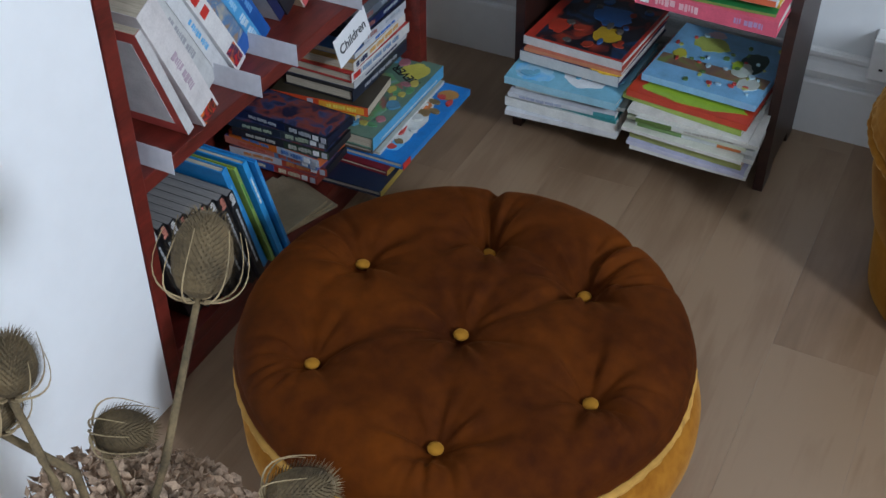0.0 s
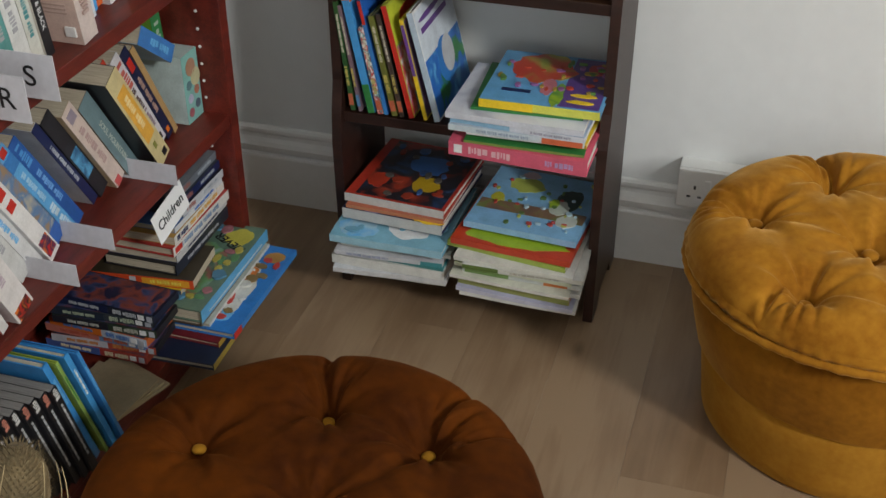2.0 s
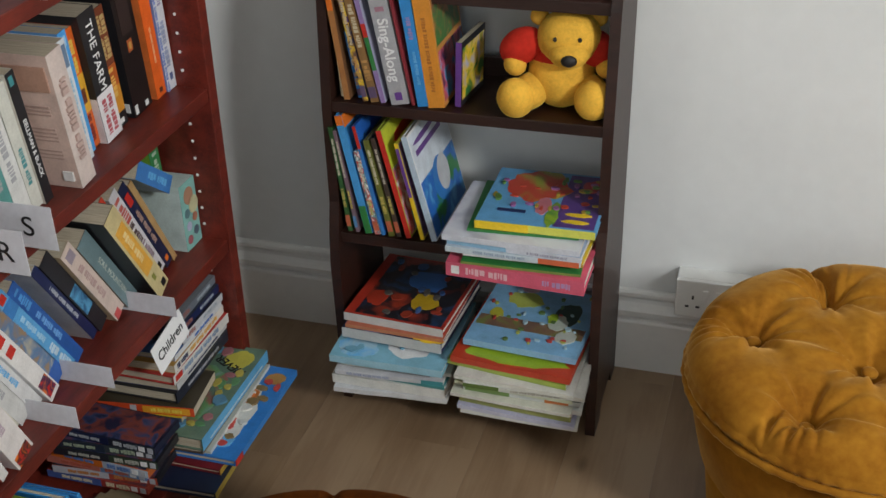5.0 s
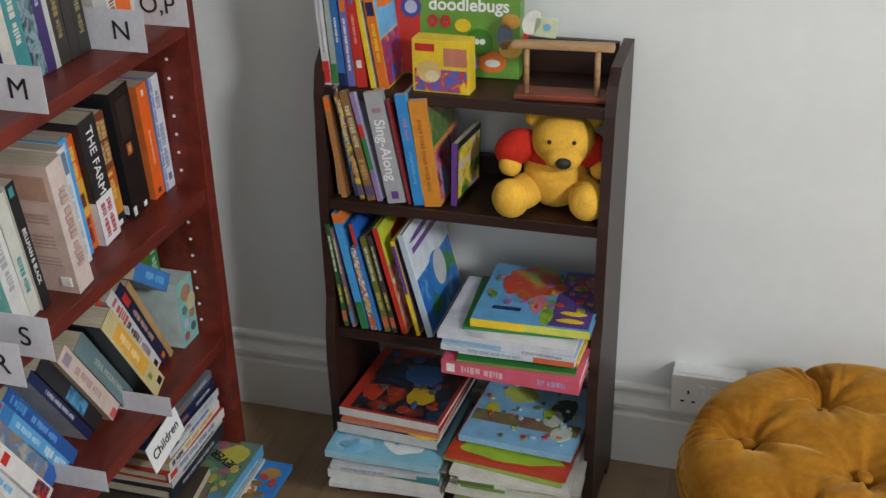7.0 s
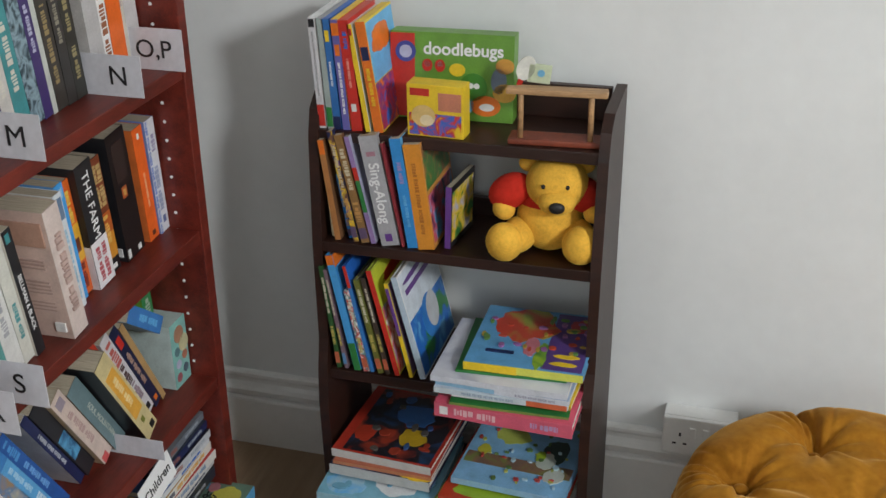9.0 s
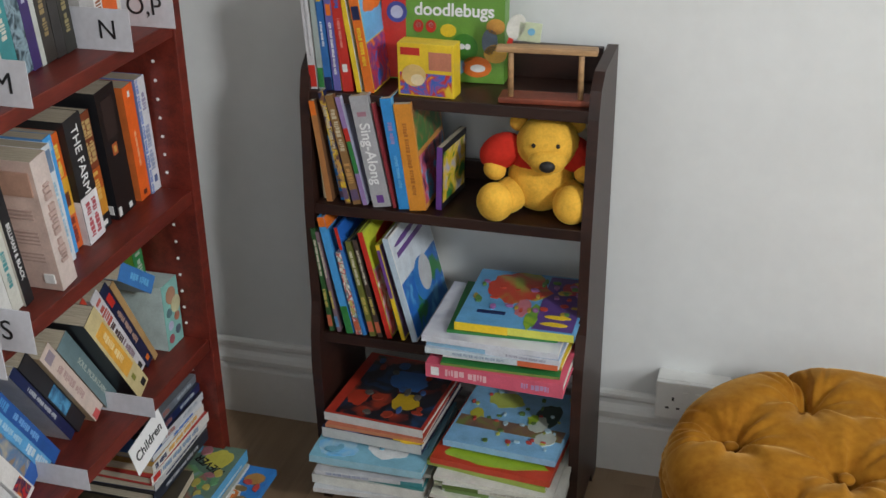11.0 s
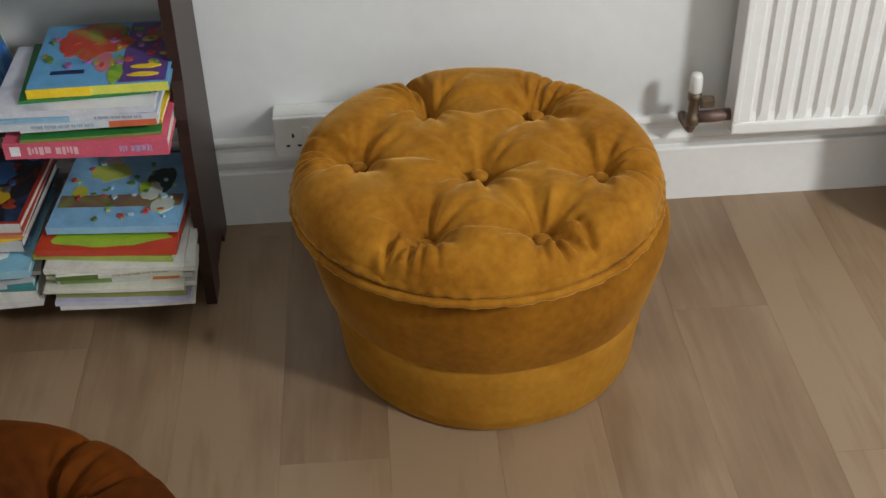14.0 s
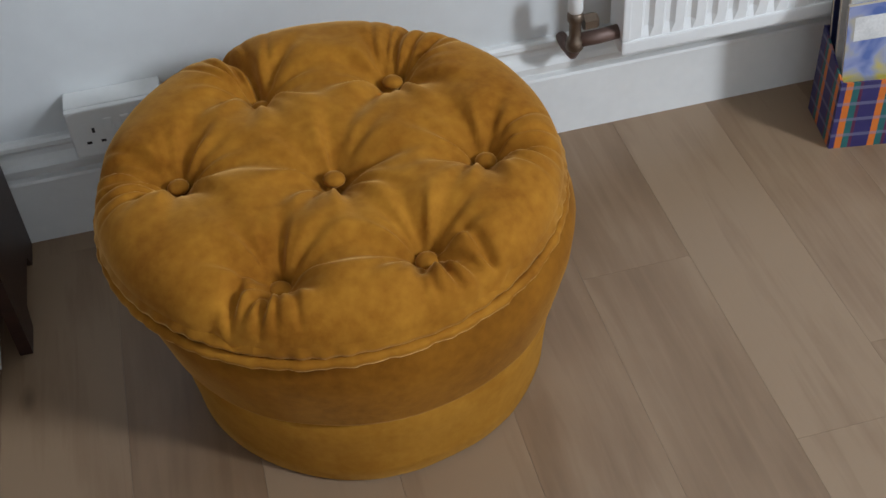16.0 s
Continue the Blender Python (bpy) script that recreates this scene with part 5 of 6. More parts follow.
Z = L1 + 0.0006
flat(0.012, 0.21, 0.30, (0.012, 0.02, 0.05), LX + 0.078, -0.520, Z, "large navy picture book jutting from the shelf", 2, hard=True, spine=(0.40, 0.30, 0.05), art=[("front", 0.1, 0.3, 0.2, 0.5, (0.30, 0.28, 0.22))])
flat(0.010, 0.21, 0.27, (0.16, 0.01, 0.015), LX + 0.074, -0.490, Z + 0.0126, "maroon picture book", -1, hard=True, spine=(0.45, 0.28, 0.04), art=[("front", 0.02, 0.2, 0.1, 0.3, YEL), ("spine", 0.2, 0.8, 0.1, 0.8, (0.5, 0.08, 0.03))])
flat(0.012, 0.22, 0.270, (0.02, 0.18, 0.52), LX + 0.094, -0.474, Z + 0.0232, "bright blue picture book with cartoon animals", 0, hard=True, spine=(0.03, 0.2, 0.55), art=[("front", 0.10, 0.60, 0.22, 0.92, (0.62, 0.62, 0.58)), ("front", 0.14, 0.34, 0.30, 0.5, (0.6, 0.18, 0.03)), ("front", 0.20, 0.4, 0.55, 0.75, (0.5, 0.06, 0.04)), ("front", 0.12, 0.3, 0.78, 0.9, SKY), ("front", 0.04, 0.2, 0.08, 0.2, (0.40, 0.20, 0.05)), ("spine", 0, 1, 0.9, 1, RED)])
flat(0.006, 0.21, 0.26, (0.5, 0.55, 0.5), LX + 0.044, -0.474, Z + 0.0358, "thin white and green picture book", 1, spine=(0.6, 0.62, 0.6))
flat(0.010, 0.21, 0.25, (0.10, 0.07, 0.05), LX + 0.036, -0.490, Z + 0.0424, "dark brown picture book", 1, hard=True, spine=(0.15, 0.12, 0.10))
zz = Z + 0.053
ob = flat(0.024, 0.21, 0.270, (0.11, 0.19, 0.14), LX + 0.042, -0.483, zz, "large green and blue story book", 0, hard=True, spine=(0.10, 0.36, 0.60), art=[("front", 0.10, 0.66, 0.30, 0.95, picture((0.11, 0.19, 0.14), (0.30, 0.12, 0.10), (0.12, 0.30, 0.12), (0.20, 0.30, 0.30), scale=18)), ("front", 0.05, 0.30, 0.06, 0.24, (0.50, 0.46, 0.08)), ("spine", 0.2, 0.35, 0.1, 0.9, (0.5, 0.6, 0.65))])
speckle(ob, 0.024, 0.21, 0.270, [(0.10, 0.26, 0.12), (0.34, 0.14, 0.16), (0.42, 0.36, 0.08), (0.08, 0.22, 0.34)], 12, 8, u=(0.06, 0.75), size=0.013)
cartoon = [o for o in bpy.data.objects if o.get("label", "").startswith("bright blue picture book")][0]
speckle(cartoon, 0.012, 0.22, 0.270, [(0.60, 0.16, 0.02), (0.48, 0.05, 0.04), (0.22, 0.14, 0.05), (0.60, 0.60, 0.56)], 15, 6, u=(0.05, 0.30), v=(0.12, 0.92), size=0.012)
lettering("NEVER", 0.026, pose(0.0126, 0.045, 0.062, 0, 90, 0) @ pose(0, 0, 0, 0, 0, 60), ob, black_ink, 0.0004)
zz += 0.0246
lying(0.013, 0.110, 0.180, (0.60, 0.42, 0.02), -0.252, -0.540, zz, 4, "yellow children's paperback lying on the story book", spine=(0.66, 0.48, 0.02), group=heap, art=[("spine", 0, 1, 0.0, 0.48, (0.06, 0.08, 0.12)), ("spine", 0.2, 0.8, 0.06, 0.42, (0.50, 0.50, 0.45))])
zz += 0.0136
lying(0.017, 0.110, 0.185, (0.045, 0.035, 0.02), -0.236, -0.537, zz, 7, "red-spined children's paperback with yellow lettering bars", spine=(0.62, 0.07, 0.02), group=heap, art=[("spine", 0.12, 0.88, 0.04, 0.50, (0.75, 0.35, 0.03)), ("spine", 0.3, 0.7, 0.12, 0.42, (0.80, 0.68, 0.12)), ("spine", 0.1, 0.9, 0.56, 0.62, (0.5, 0.5, 0.55))])
zz += 0.0176
flat(0.022, 0.14, 0.200, BLACK, LX - 0.020, -0.475, zz, "black hardback with white page edges", 0, hard=True, spine=(0.02, 0.025, 0.04), art=[("spine", 0.3, 0.6, 0.2, 0.8, (0.35, 0.36, 0.4))])
zz += 0.0226
flat(0.013, 0.14, 0.200, (0.03, 0.04, 0.12), LX - 0.022, -0.468, zz, "navy paperback with white lettering bars", 1, spine=(0.5, 0.5, 0.5), art=[("spine", 0.3, 0.6, 0.2, 0.8, NAVY)])
zz += 0.0136
flat(0.018, 0.14, 0.205, (0.42, 0.03, 0.025), LX - 0.020, -0.470, zz, "red children's hardback", -1, hard=True, spine=(0.66, 0.64, 0.6), art=[("spine", 0.25, 0.75, 0.2, 0.85, (0.15, 0.25, 0.4)), ("spine", 0.2, 0.8, 0.86, 0.97, RED)])
zz += 0.0186
flat(0.016, 0.14, 0.195, (0.45, 0.25, 0.05), LX - 0.024, -0.466, zz, "white and yellow comic paperback", 1, spine=(0.68, 0.66, 0.60), art=[("spine", 0.25, 0.75, 0.15, 0.7, (0.65, 0.35, 0.04)), ("spine", 0.2, 0.8, 0.75, 0.95, NAVY)])
zz += 0.0166
flat(0.010, 0.13, 0.180, (0.05, 0.15, 0.40), LX - 0.026, -0.462, zz, "blue children's paperback", 0, spine=(0.60, 0.62, 0.64), art=[("spine", 0.2, 0.7, 0.2, 0.6, BLUE)])
zz += 0.0106
for k, (c, s) in enumerate((((0.02, 0.02, 0.03), (0.5, 0.52, 0.55)), ((0.03, 0.04, 0.06), NAVY), ((0.20, 0.22, 0.24), (0.15, 0.17, 0.2)))):
    flat(0.0145, 0.135, 0.15, c, LX - 0.026 - 0.006 * k, -0.442 + 0.004 * k, zz, "dark plastic DVD case lying on the heap", k - 1, spine=s, art=[("spine", 0.2, 0.8, 0.7, 0.9, (0.30, 0.12, 0.10)), ("spine", 0.3, 0.7, 0.15, 0.5, (0.4, 0.45, 0.5))], name="dvd_case", category="DVD case")
    zz += 0.0151
z2 = Z + 0.0126
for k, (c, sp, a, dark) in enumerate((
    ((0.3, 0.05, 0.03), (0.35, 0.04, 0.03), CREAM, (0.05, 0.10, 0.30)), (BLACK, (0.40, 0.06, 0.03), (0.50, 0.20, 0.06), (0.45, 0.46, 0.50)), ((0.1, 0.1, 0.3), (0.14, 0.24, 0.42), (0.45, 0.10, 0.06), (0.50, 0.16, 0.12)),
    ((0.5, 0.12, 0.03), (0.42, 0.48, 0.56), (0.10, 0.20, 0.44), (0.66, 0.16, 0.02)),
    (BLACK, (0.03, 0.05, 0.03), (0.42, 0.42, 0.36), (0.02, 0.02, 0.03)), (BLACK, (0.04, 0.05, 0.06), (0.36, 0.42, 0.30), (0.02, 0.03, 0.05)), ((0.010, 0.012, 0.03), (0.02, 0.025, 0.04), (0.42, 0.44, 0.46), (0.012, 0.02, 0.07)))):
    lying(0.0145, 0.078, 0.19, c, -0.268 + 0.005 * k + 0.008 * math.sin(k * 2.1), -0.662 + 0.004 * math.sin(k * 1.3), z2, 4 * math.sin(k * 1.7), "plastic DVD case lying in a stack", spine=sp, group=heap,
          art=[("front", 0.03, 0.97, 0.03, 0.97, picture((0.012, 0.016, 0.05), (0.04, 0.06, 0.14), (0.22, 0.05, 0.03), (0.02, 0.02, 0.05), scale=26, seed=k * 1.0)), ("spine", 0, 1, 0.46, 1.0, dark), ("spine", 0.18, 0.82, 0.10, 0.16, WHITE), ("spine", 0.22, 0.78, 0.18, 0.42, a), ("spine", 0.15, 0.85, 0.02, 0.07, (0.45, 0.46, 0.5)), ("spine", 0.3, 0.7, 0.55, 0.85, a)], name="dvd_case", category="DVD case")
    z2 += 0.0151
for k in range(3):
    flat(0.004, 0.12, 0.15, (0.30, 0.24, 0.15), LX + 0.004, -0.795 - 0.006 * k, Z + 0.0046 * k, "thin tan booklet", -20 + 6 * k, spine=(0.42, 0.34, 0.2))
# upright at the near end
grey_pages = material("grey_page_edges", (0.20, 0.19, 0.18), 0.9, vary=0.15, scale=20, stretch=(30, 1, 1))
for k, (t, h, c, s, a, lb) in enumerate((
    (0.006, 0.235, (0.03, 0.20, 0.50), (0.04, 0.24, 0.55), SKY, "thin bright blue picture book"), (0.010, 0.24, (0.03, 0.24, 0.56), (0.05, 0.30, 0.62), WHITE, "sky blue picture book"), (0.006, 0.235, (0.25, 0.34, 0.05), (0.25, 0.38, 0.08), GREEN, "thin lime green picture book"), (0.012, 0.24, (0.03, 0.22, 0.52), (0.04, 0.26, 0.6), SKY, "blue picture book"))):
    book(t, 0.20, h, c, pose(LX + 0.030 - 0.008 * k, -0.868 - 0.014 * k, Z + 0.004, 0, -17, 90), lb, spine=s, art=lines(a, (0.6, 0.85)), hard=True, group="picture books at the near end")
for k in range(9):
    book(0.0135, 0.15, 0.205, BLACK, pose(LX + 0.018 - 0.006 * k, -0.936 - 0.0152 * k, Z + 0.004, 0, -15, 90), "slim black volume of a matching series", spine=(0.012, 0.012, 0.014),
         art=[("spine", 0.15, 0.85, 0.88, 0.99, (0.55, 0.20, 0.14) if k % 2 else (0.6, 0.58, 0.55)), ("spine", 0.35, 0.65, 0.2, 0.82, (0.42, 0.42, 0.42))], group="matching black series", pages=grey_pages)

# the sign on the heap
sign = part("shelf_sign", box(-0.052, 0.052, -0.0006, 0.0006, -0.027, 0.027), white_card, m=pose(LX - 0.016, -0.572, 0.312, 0, 0, 90) @ pose(0, 0, 0, -8, -10, 0))
tagged(sign, "white card sign reading Children, propped on the heap", "sign")
lettering("Children", 0.024, pose(0, -0.0011, 0.0, 90, 0, 0), sign, black_ink, 0.0002)


# tartan magazine file beside the radiator
def tartan():
    m = bpy.data.materials.new("tartan_card")
    m.use_nodes = True
    n, l = m.node_tree.nodes, m.node_tree.links
    b = n["Principled BSDF"]
    b.inputs["Roughness"].default_value = 0.55
    co, sep = n.new("ShaderNodeTexCoord"), n.new("ShaderNodeSeparateXYZ")
    l.new(co.outputs["Object"], sep.inputs[0])
    add = n.new("ShaderNodeMath")
    l.new(sep.outputs[0], add.inputs[0])
    l.new(sep.outputs[1], add.inputs[1])

    def stripes(src, pitch, stops):
        mod = n.new("ShaderNodeMath")
        mod.operation = "DIVIDE"
        mod.inputs[1].default_value = pitch
        l.new(src, mod.inputs[0])
        fr = n.new("ShaderNodeMath")
        fr.operation = "FRACT"
        l.new(mod.outputs[0], fr.inputs[0])
        ra = n.new("ShaderNodeValToRGB")
        ra.color_ramp.interpolation = "CONSTANT"
        el = ra.color_ramp.elements
        for _ in range(len(stops) - 2):
            el.new(0.5)
        for e, (p, c) in zip(el, stops):
            e.position, e.color = p, (*c, 1)
        l.new(fr.outputs[0], ra.inputs[0])
        return ra.outputs[0]

    up = stripes(add.outputs[0], 0.052, [(0.0, (0.03, 0.025, 0.12)), (0.16, (0.62, 0.16, 0.02)), (0.36, (0.02, 0.12, 0.12)), (0.56, (0.10, 0.02, 0.06)), (0.66, (0.03, 0.025, 0.12))])
    across = stripes(sep.outputs[2], 0.030, [(0.0, (0, 0, 0)), (0.74, (1, 1, 1)), (0.94, (0, 0, 0))])
    mix = n.new("ShaderNodeMix")
    mix.data_type = "RGBA"
    half = n.new("ShaderNodeMath")
    half.operation = "MULTIPLY"
    half.inputs[1].default_value = 0.5
    l.new(across, half.inputs[0])
    l.new(half.outputs[0], mix.inputs["Factor"])
    l.new(up, mix.inputs["A"])
    mix.inputs["B"].default_value = (0.20, 0.20, 0.30, 1)
    l.new(mix.outputs["Result"], b.inputs["Base Color"])
    return m


def magazine_file():
    root = thing("magazine_file", pose(1.722, -0.196, 0, 0, 0, -10), "tartan card magazine file standing on the floor by the radiator", "magazine file")
    cloth = tartan()
    w, d, h0, h1 = 0.26, 0.105, 0.125, 0.125
    part("front_panel", box(0, w, 0, 0.003, 0.0, h0), cloth, root)
    part("back_panel", box(0, w, d - 0.003, d, 0.0, 0.16), cloth, root)
    for x in (0, w - 0.003):
        bm = bmesh.new()
        prof = [(0.0032, 0.0), (d - 0.0032, 0.0), (d - 0.0032, 0.16), (0.0032, h1)]
        a = [bm.verts.new((x, y, z)) for y, z in prof]
        b = [bm.verts.new((x + 0.003, y, z)) for y, z in prof]
        for k in range(4):
            bm.faces.new((a[k], a[(k + 1) % 4], b[(k + 1) % 4], b[k]))
        bm.faces.new(a[::-1])
        bm.faces.new(b)
        bmesh.ops.recalc_face_normals(bm, faces=bm.faces)
        part("side_panel", bm, cloth, root)
    part("base", box(0.0032, w - 0.0032, 0.0032, d - 0.0032, 0, 0.003), cloth, root)


magazine_file()
for k, (c, a) in enumerate(((picture((0.10, 0.16, 0.42), (0.30, 0.34, 0.55), (0.6, 0.5, 0.1), scale=16), WHITE), (pulp, pulp), ((0.45, 0.45, 0.46), (0.5, 0.5, 0.52)), (pulp, (0.6, 0.6, 0.6)), ((0.12, 0.06, 0.14), PURP), ((0.3, 0.32, 0.36), GREY), ((0.06, 0.08, 0.20), NAVY))):
    book(0.008, 0.205, 0.245 + 0.012 * (k % 3), a if k else c, pose(1.722, -0.196, 0.0036, 0, 0, -10) @ pose(0.022 + 0.012 * (k % 3) * 0.5, 0.022 + 0.0105 * k, 0, -5, 0, 90) @ pose(0, -0.20, 0, 0, 0, 0) @ pose(0, 0, 0), "upright comic in the tartan file", spine=pulp if k < 4 else a,
         art=[("back", 0.05, 0.95, 0.75, 0.92, WHITE), ("back", 0.1, 0.5, 0.5, 0.62, YEL)] if k == 0 else (), name="comic", category="comic", group="comics in the file")


# dried teasels in a tall vase
teasel_brown = material("dried_teasel", (0.150, 0.106, 0.050), 0.9, vary=0.3, scale=40)
teasel_pale = material("pale_bract", (0.36, 0.27, 0.14), 0.8, vary=0.2, scale=30)


def teasel(root_at, knee, head, lean, r, L, label):
    """Stem, head with a spiral of spines, and long curved bracts."""
    root = thing("dried_teasel", pose(*root_at), label, "dried flower", "dried teasels")
    o = Vector(root_at)
    hd, kn = Vector(head) - o, Vector(knee) - o
    pts = [Vector((0, 0, 0)).lerp(kn, k / 4) for k in range(4)] + [kn.lerp(hd, k / 4) for k in range(5)]
    part("stem", tube(pts, [0.0042 - 0.00016 * k for k in range(9)], 8), teasel_brown, root, smooth=True)
    q = Vector(lean).normalized().to_track_quat("Z", "Y").to_matrix().to_4x4()
    m = Matrix.Translation(hd) @ q
    bm = bmesh.new()
    rnd = random.Random(int(abs(hd.x) * 1e4))
    prof = [(0.35, 0.0), (0.72, 0.10), (0.95, 0.28), (1.0, 0.48), (0.90, 0.70), (0.66, 0.88), (0.25, 1.0)]
    n = 20
    rings = [[bm.verts.new((r * a * 0.86 * math.cos(2 * math.pi * k / n), r * a * 0.86 * math.sin(2 * math.pi * k / n), L * z)) for k in range(n)] for a, z in prof]
    for a, b in zip(rings, rings[1:]):
        for k in range(n):
            bm.faces.new((a[k], a[(k + 1) % n], b[(k + 1) % n], b[k]))
    bm.faces.new(rings[-1])
    bm.faces.new(rings[0][::-1])
    for k in range(760):
        u = (k + 0.5) / 760
        a = k * 2.39996
        z = 0.02 + 0.96 * u
        rr = r * 0.86 * float(np.interp(z, [p[1] for p in prof], [p[0] for p in prof]))
        d = Vector((math.cos(a), math.sin(a), 0.35 + 0.8 * u)).normalized()
        p = Vector((rr * math.cos(a), rr * math.sin(a), L * z))
        s = Vector((-math.sin(a), math.cos(a), 0)) * 0.0007
        tip = p + d * (0.006 + 0.004 * rnd.random())
        bm.faces.new([bm.verts.new(p - s), bm.verts.new(p + s), bm.verts.new(tip)])
    hb = part("seed_head", bm, teasel_brown, root, m=m)
    for k in range(9):
        a = k * 2 * math.pi / 9 + rnd.random() * 0.4
        out, up = 1.12 + 0.25 * rnd.random(), 0.75 + 0.5 * rnd.random()
        arc = [(r * (0.2 + (out - 0.2) * math.sin(s * 2.2)) * math.cos(a + 0.25 * s), r * (0.2 + (out - 0.2) * math.sin(s * 2.2)) * math.sin(a + 0.25 * s), L * (-0.06 + up * s * s * 0.9)) for s in [i / 9 for i in range(10)]]
        part("bract", tube(arc, [0.0011 - 0.00009 * i for i in range(10)], 5), teasel_pale, hb, "thin curved pale bract")
    return root


VX, VY = 0.30, -1.66
vase = part("vase", lathe([(0.055, 0.0), (0.062, 0.01), (0.075, 0.12), (0.080, 0.25), (0.070, 0.36), (0.055, 0.42), (0.060, 0.45), (0.054, 0.45), (0.050, 0.42), (0.0, 0.40)], 40), material("stoneware", (0.40, 0.36, 0.30), 0.5, vary=0.15), smooth=True, m=pose(VX - 0.06, VY, 0))
tagged(vase, "tall stoneware floor vase holding dried flowers", "vase")
teasel((VX - 0.05, VY, 0.45), (0.296, -1.640, 0.600), (0.283, -1.556, 0.700), (-0.02, 0.12, 0.22), 0.028, 0.066, "dried brown teasel head on a prickly stem")
teasel((VX - 0.06, VY - 0.01, 0.45), (0.256, -1.690, 0.62), (0.203, -1.705, 0.655), (-0.08, 0.08, 0.22), 0.024, 0.044, "dark dried teasel head with a looping bract")
teasel((VX - 0.07, VY - 0.02, 0.45), (0.262, -1.715, 0.64), (0.224, -1.700, 0.698), (-0.05, 0.10, 0.2), 0.024, 0.044, "dark dried teasel head")
teasel((VX - 0.04, VY + 0.01, 0.45), (0.262, -1.66, 0.585), (0.236, -1.645, 0.612), (0.25, 0.10, 0.02), 0.020, 0.045, "small dried teasel head bent sideways")
teasel((VX - 0.02, VY, 0.45), (0.37, -1.665, 0.58), (0.400, -1.650, 0.622), (0.20, 0.12, 0.08), 0.022, 0.050, "dried teasel head leaning over the pouf")


def dried_grass():
    """A loose bunch of papery seed husks on thin stalks."""
    rnd = random.Random(5)
    bm = bmesh.new()
    for k in range(1500):
        a, rr = rnd.random() * 2 * math.pi, math.sqrt(rnd.random())
        c = Vector((VX - 0.035 + 0.115 * rr * math.cos(a), VY + 0.010 + 0.085 * rr * math.sin(a), 0.548 - 0.050 * rr * rr + 0.018 * rnd.random()))
        d = Vector((rnd.uniform(-1, 1), rnd.uniform(-1, 1), rnd.uniform(-0.2, 1))).normalized()
        s = d.orthogonal().normalized()
        w, l = 0.0022 + 0.0022 * rnd.random(), 0.008 + 0.010 * rnd.random()
        v = [bm.verts.new(p) for p in (c - d * l * 0.5, c + s * w, c + d * l * 0.5, c - s * w)]
        bm.faces.new(v)
        if k % 9 == 0:
            foot = Vector((VX - 0.06, VY, 0.44))
            e = (c - foot).orthogonal().normalized() * 0.0008
            bm.faces.new([bm.verts.new(p) for p in (foot - e, foot + e, c + e, c - e)])
    ob = part("dried_grass", bm, material("dried_husk", (0.42, 0.29, 0.19), 0.9, vary=0.35, scale=60))
    return tagged(ob, "bunch of pale brown dried seed husks in the vase", "dried grass", kind="stuff")


dried_grass()


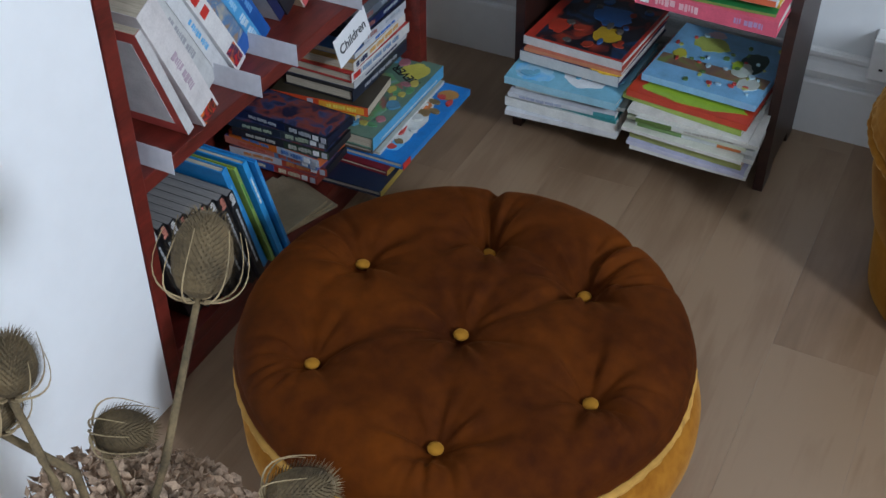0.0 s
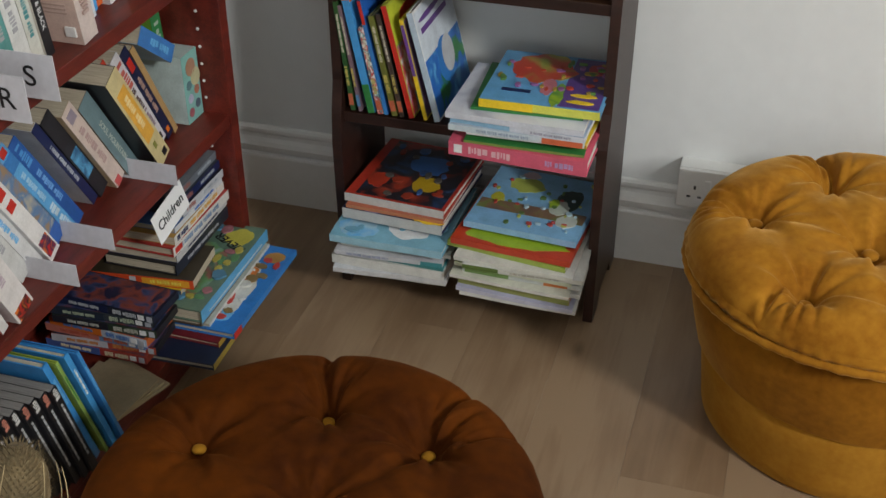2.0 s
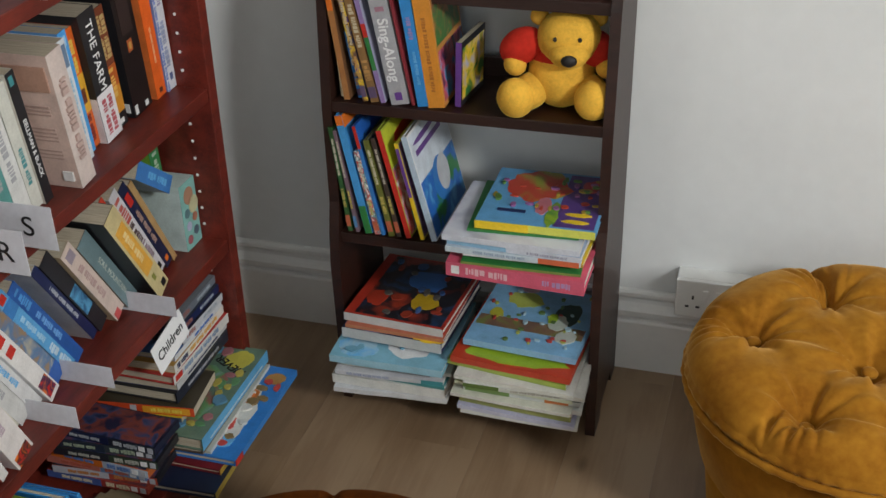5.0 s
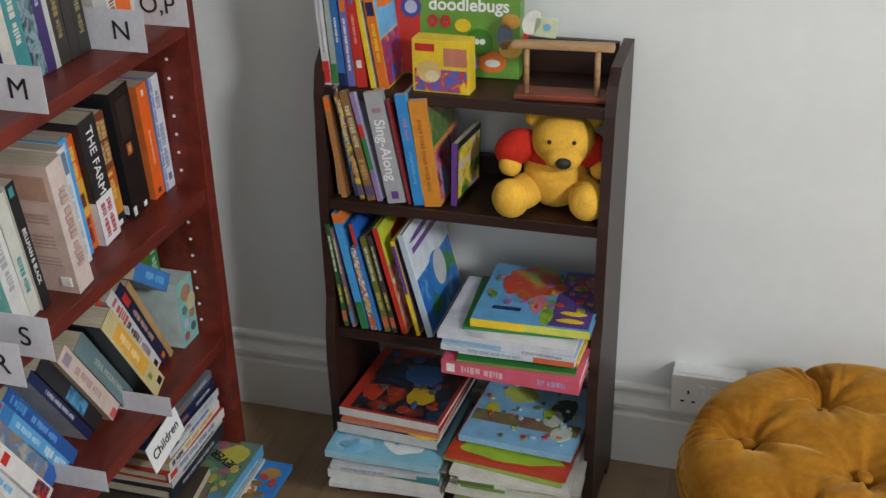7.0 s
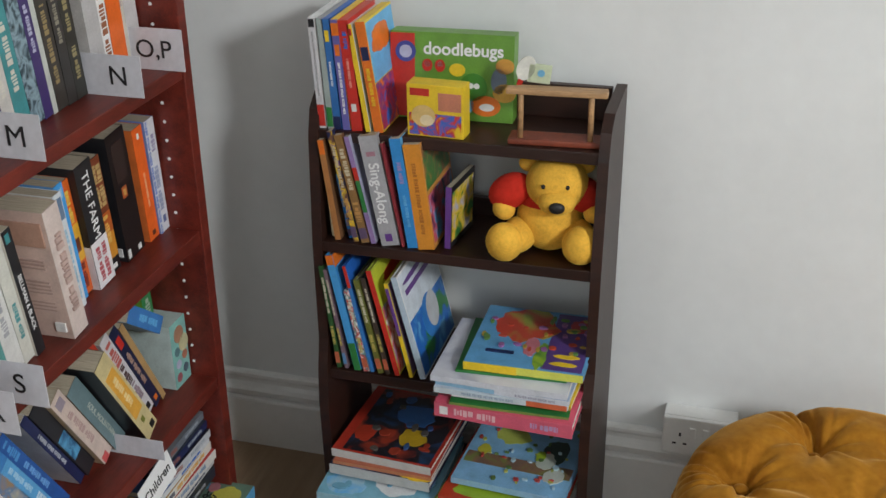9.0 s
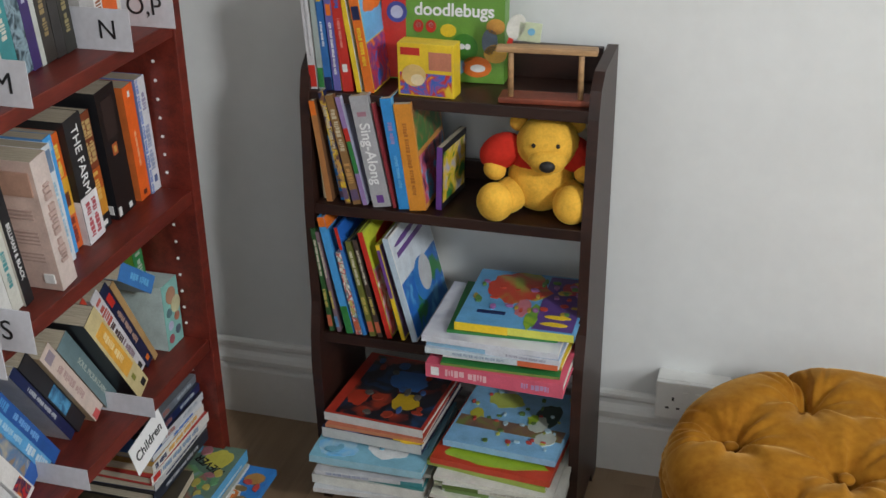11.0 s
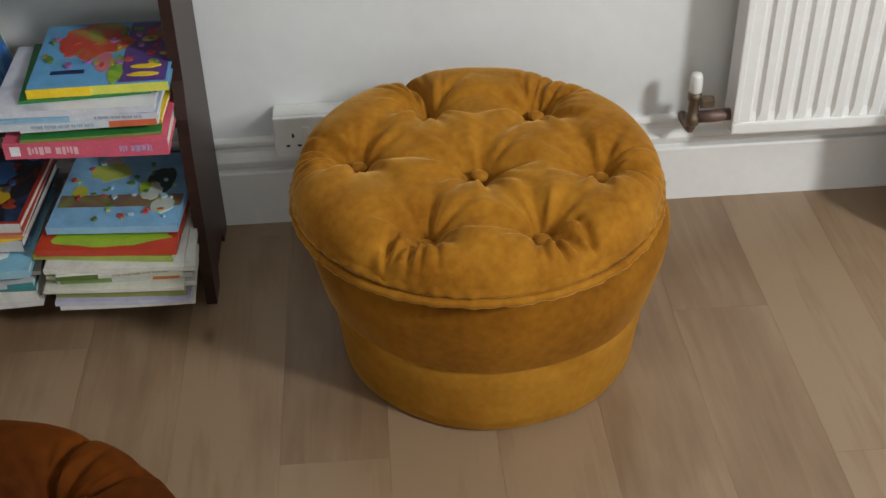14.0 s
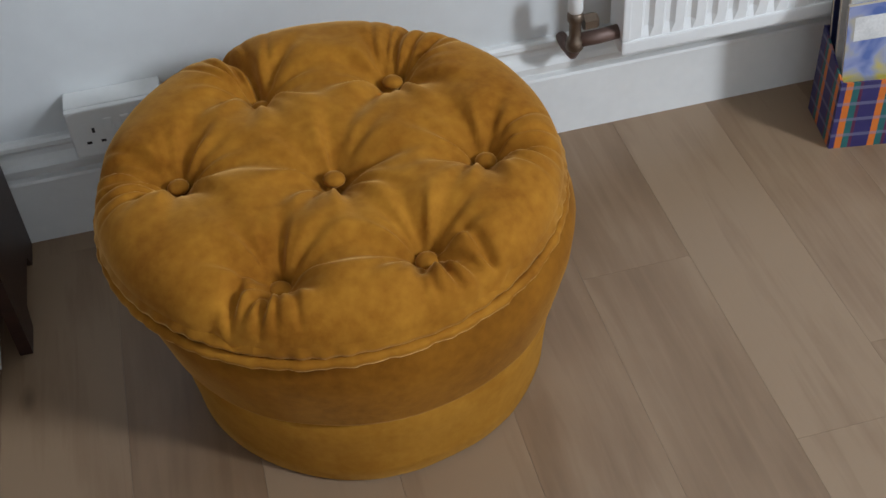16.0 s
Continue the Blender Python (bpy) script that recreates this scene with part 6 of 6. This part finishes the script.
# floor planks
def plank_material():
    m = bpy.data.materials.new("oak_plank")
    m.use_nodes = True
    n, l = m.node_tree.nodes, m.node_tree.links
    b = n["Principled BSDF"]
    b.inputs["Roughness"].default_value = 0.36
    co, inf, mp = n.new("ShaderNodeTexCoord"), n.new("ShaderNodeObjectInfo"), n.new("ShaderNodeMapping")
    off = n.new("ShaderNodeMath")
    off.operation = "MULTIPLY"
    off.inputs[1].default_value = 37.0
    l.new(inf.outputs["Random"], off.inputs[0])
    comb = n.new("ShaderNodeCombineXYZ")
    for k in range(3):
        l.new(off.outputs[0], comb.inputs[k])
    l.new(comb.outputs[0], mp.inputs["Location"])
    mp.inputs["Scale"].default_value = (34, 2.6, 10)
    l.new(co.outputs["Object"], mp.inputs[0])
    grain, patch = n.new("ShaderNodeTexNoise"), n.new("ShaderNodeTexNoise")
    grain.inputs["Scale"].default_value, grain.inputs["Detail"].default_value, grain.inputs["Distortion"].default_value = 1.6, 7, 0.8
    l.new(mp.outputs[0], grain.inputs["Vector"])
    mp2 = n.new("ShaderNodeMapping")
    l.new(comb.outputs[0], mp2.inputs["Location"])
    mp2.inputs["Scale"].default_value = (7, 2.5, 5)
    l.new(co.outputs["Object"], mp2.inputs[0])
    patch.inputs["Scale"].default_value, patch.inputs["Detail"].default_value = 1.5, 6
    l.new(mp2.outputs[0], patch.inputs["Vector"])
    add = n.new("ShaderNodeMath")
    add.operation = "MULTIPLY_ADD"
    l.new(patch.outputs[0], add.inputs[0])
    add.inputs[1].default_value = 0.85
    less = n.new("ShaderNodeMath")
    less.operation = "MULTIPLY_ADD"
    less.inputs[1].default_value, less.inputs[2].default_value = 0.5, 0.125
    l.new(grain.outputs[0], less.inputs[0])
    l.new(less.outputs[0], add.inputs[2])
    tone = n.new("ShaderNodeMath")
    tone.operation = "MULTIPLY_ADD"
    l.new(inf.outputs["Random"], tone.inputs[0])
    tone.inputs[1].default_value = 0.26
    l.new(add.outputs[0], tone.inputs[2])
    ra = n.new("ShaderNodeValToRGB")
    el = ra.color_ramp.elements
    el.new(0.5)
    for e, (p, c) in zip(el, ((0.52, (0.168, 0.100, 0.053)), (0.84, (0.238, 0.153, 0.089)), (1.0, (0.285, 0.192, 0.116)))):
        e.position, e.color = min(p, 1.0), (*c, 1)
    l.new(tone.outputs[0], ra.inputs[0])
    knots = n.new("ShaderNodeTexVoronoi")
    knots.inputs["Scale"].default_value = 1.0
    mp3 = n.new("ShaderNodeMapping")
    mp3.inputs["Scale"].default_value = (7.5, 3.0, 3)
    l.new(comb.outputs[0], mp3.inputs["Location"])
    l.new(co.outputs["Object"], mp3.inputs[0])
    l.new(mp3.outputs[0], knots.inputs["Vector"])
    kr = n.new("ShaderNodeValToRGB")
    kr.color_ramp.elements[0].position, kr.color_ramp.elements[1].position = 0.02, 0.10
    kr.color_ramp.elements[0].color, kr.color_ramp.elements[1].color = (0.50, 0.45, 0.40, 1), (1, 1, 1, 1)
    l.new(knots.outputs["Distance"], kr.inputs[0])
    mu = n.new("ShaderNodeMix")
    mu.data_type, mu.blend_type = "RGBA", "MULTIPLY"
    mu.inputs["Factor"].default_value = 1.0
    l.new(ra.outputs[0], mu.inputs["A"])
    l.new(kr.outputs[0], mu.inputs["B"])
    l.new(mu.outputs["Result"], b.inputs["Base Color"])
    bp = n.new("ShaderNodeBump")
    bp.inputs["Strength"].default_value, bp.inputs["Distance"].default_value = 0.12, 0.002
    l.new(grain.outputs[0], bp.inputs["Height"])
    l.new(bp.outputs[0], b.inputs["Normal"])
    return m


plank_mat = plank_material()
floor = bpy.data.objects["floor"]
PITCH, LONG = 0.162, 1.22
rnd = random.Random(3)
joints = {0: -0.350, 3: -0.640, 7: -0.351, 8: -0.690}
shared = {}
for c in range(-4, 24):
    x0 = 0.131 + PITCH * c
    first = joints.get(c, -0.05 - rnd.random() * 1.1)
    cuts = sorted(y for y in [first + LONG * k for k in range(-5, 3)] if R0 < y < 0) + [0.0]
    ya = R0
    for yb in cuts:
        xa, xb = max(x0, W0), min(x0 + PITCH, W1)
        if yb - ya > 0.02 and xb - xa > 0.02:
            key = (round(xb - xa, 4), round(yb - ya, 4))
            if key not in shared:
                me = bpy.data.meshes.new("plank")
                q = box(0.00012, xb - xa - 0.00012, 0.00012, yb - ya - 0.00012, -0.004, 0.0, 0.0002)
                q.to_mesh(me)
                q.free()
                me.materials.append(plank_mat)
                shared[key] = me
            p = new("plank", shared[key])
            p.parent = floor
            p.matrix_local = pose(xa, ya, 0)
        ya = yb
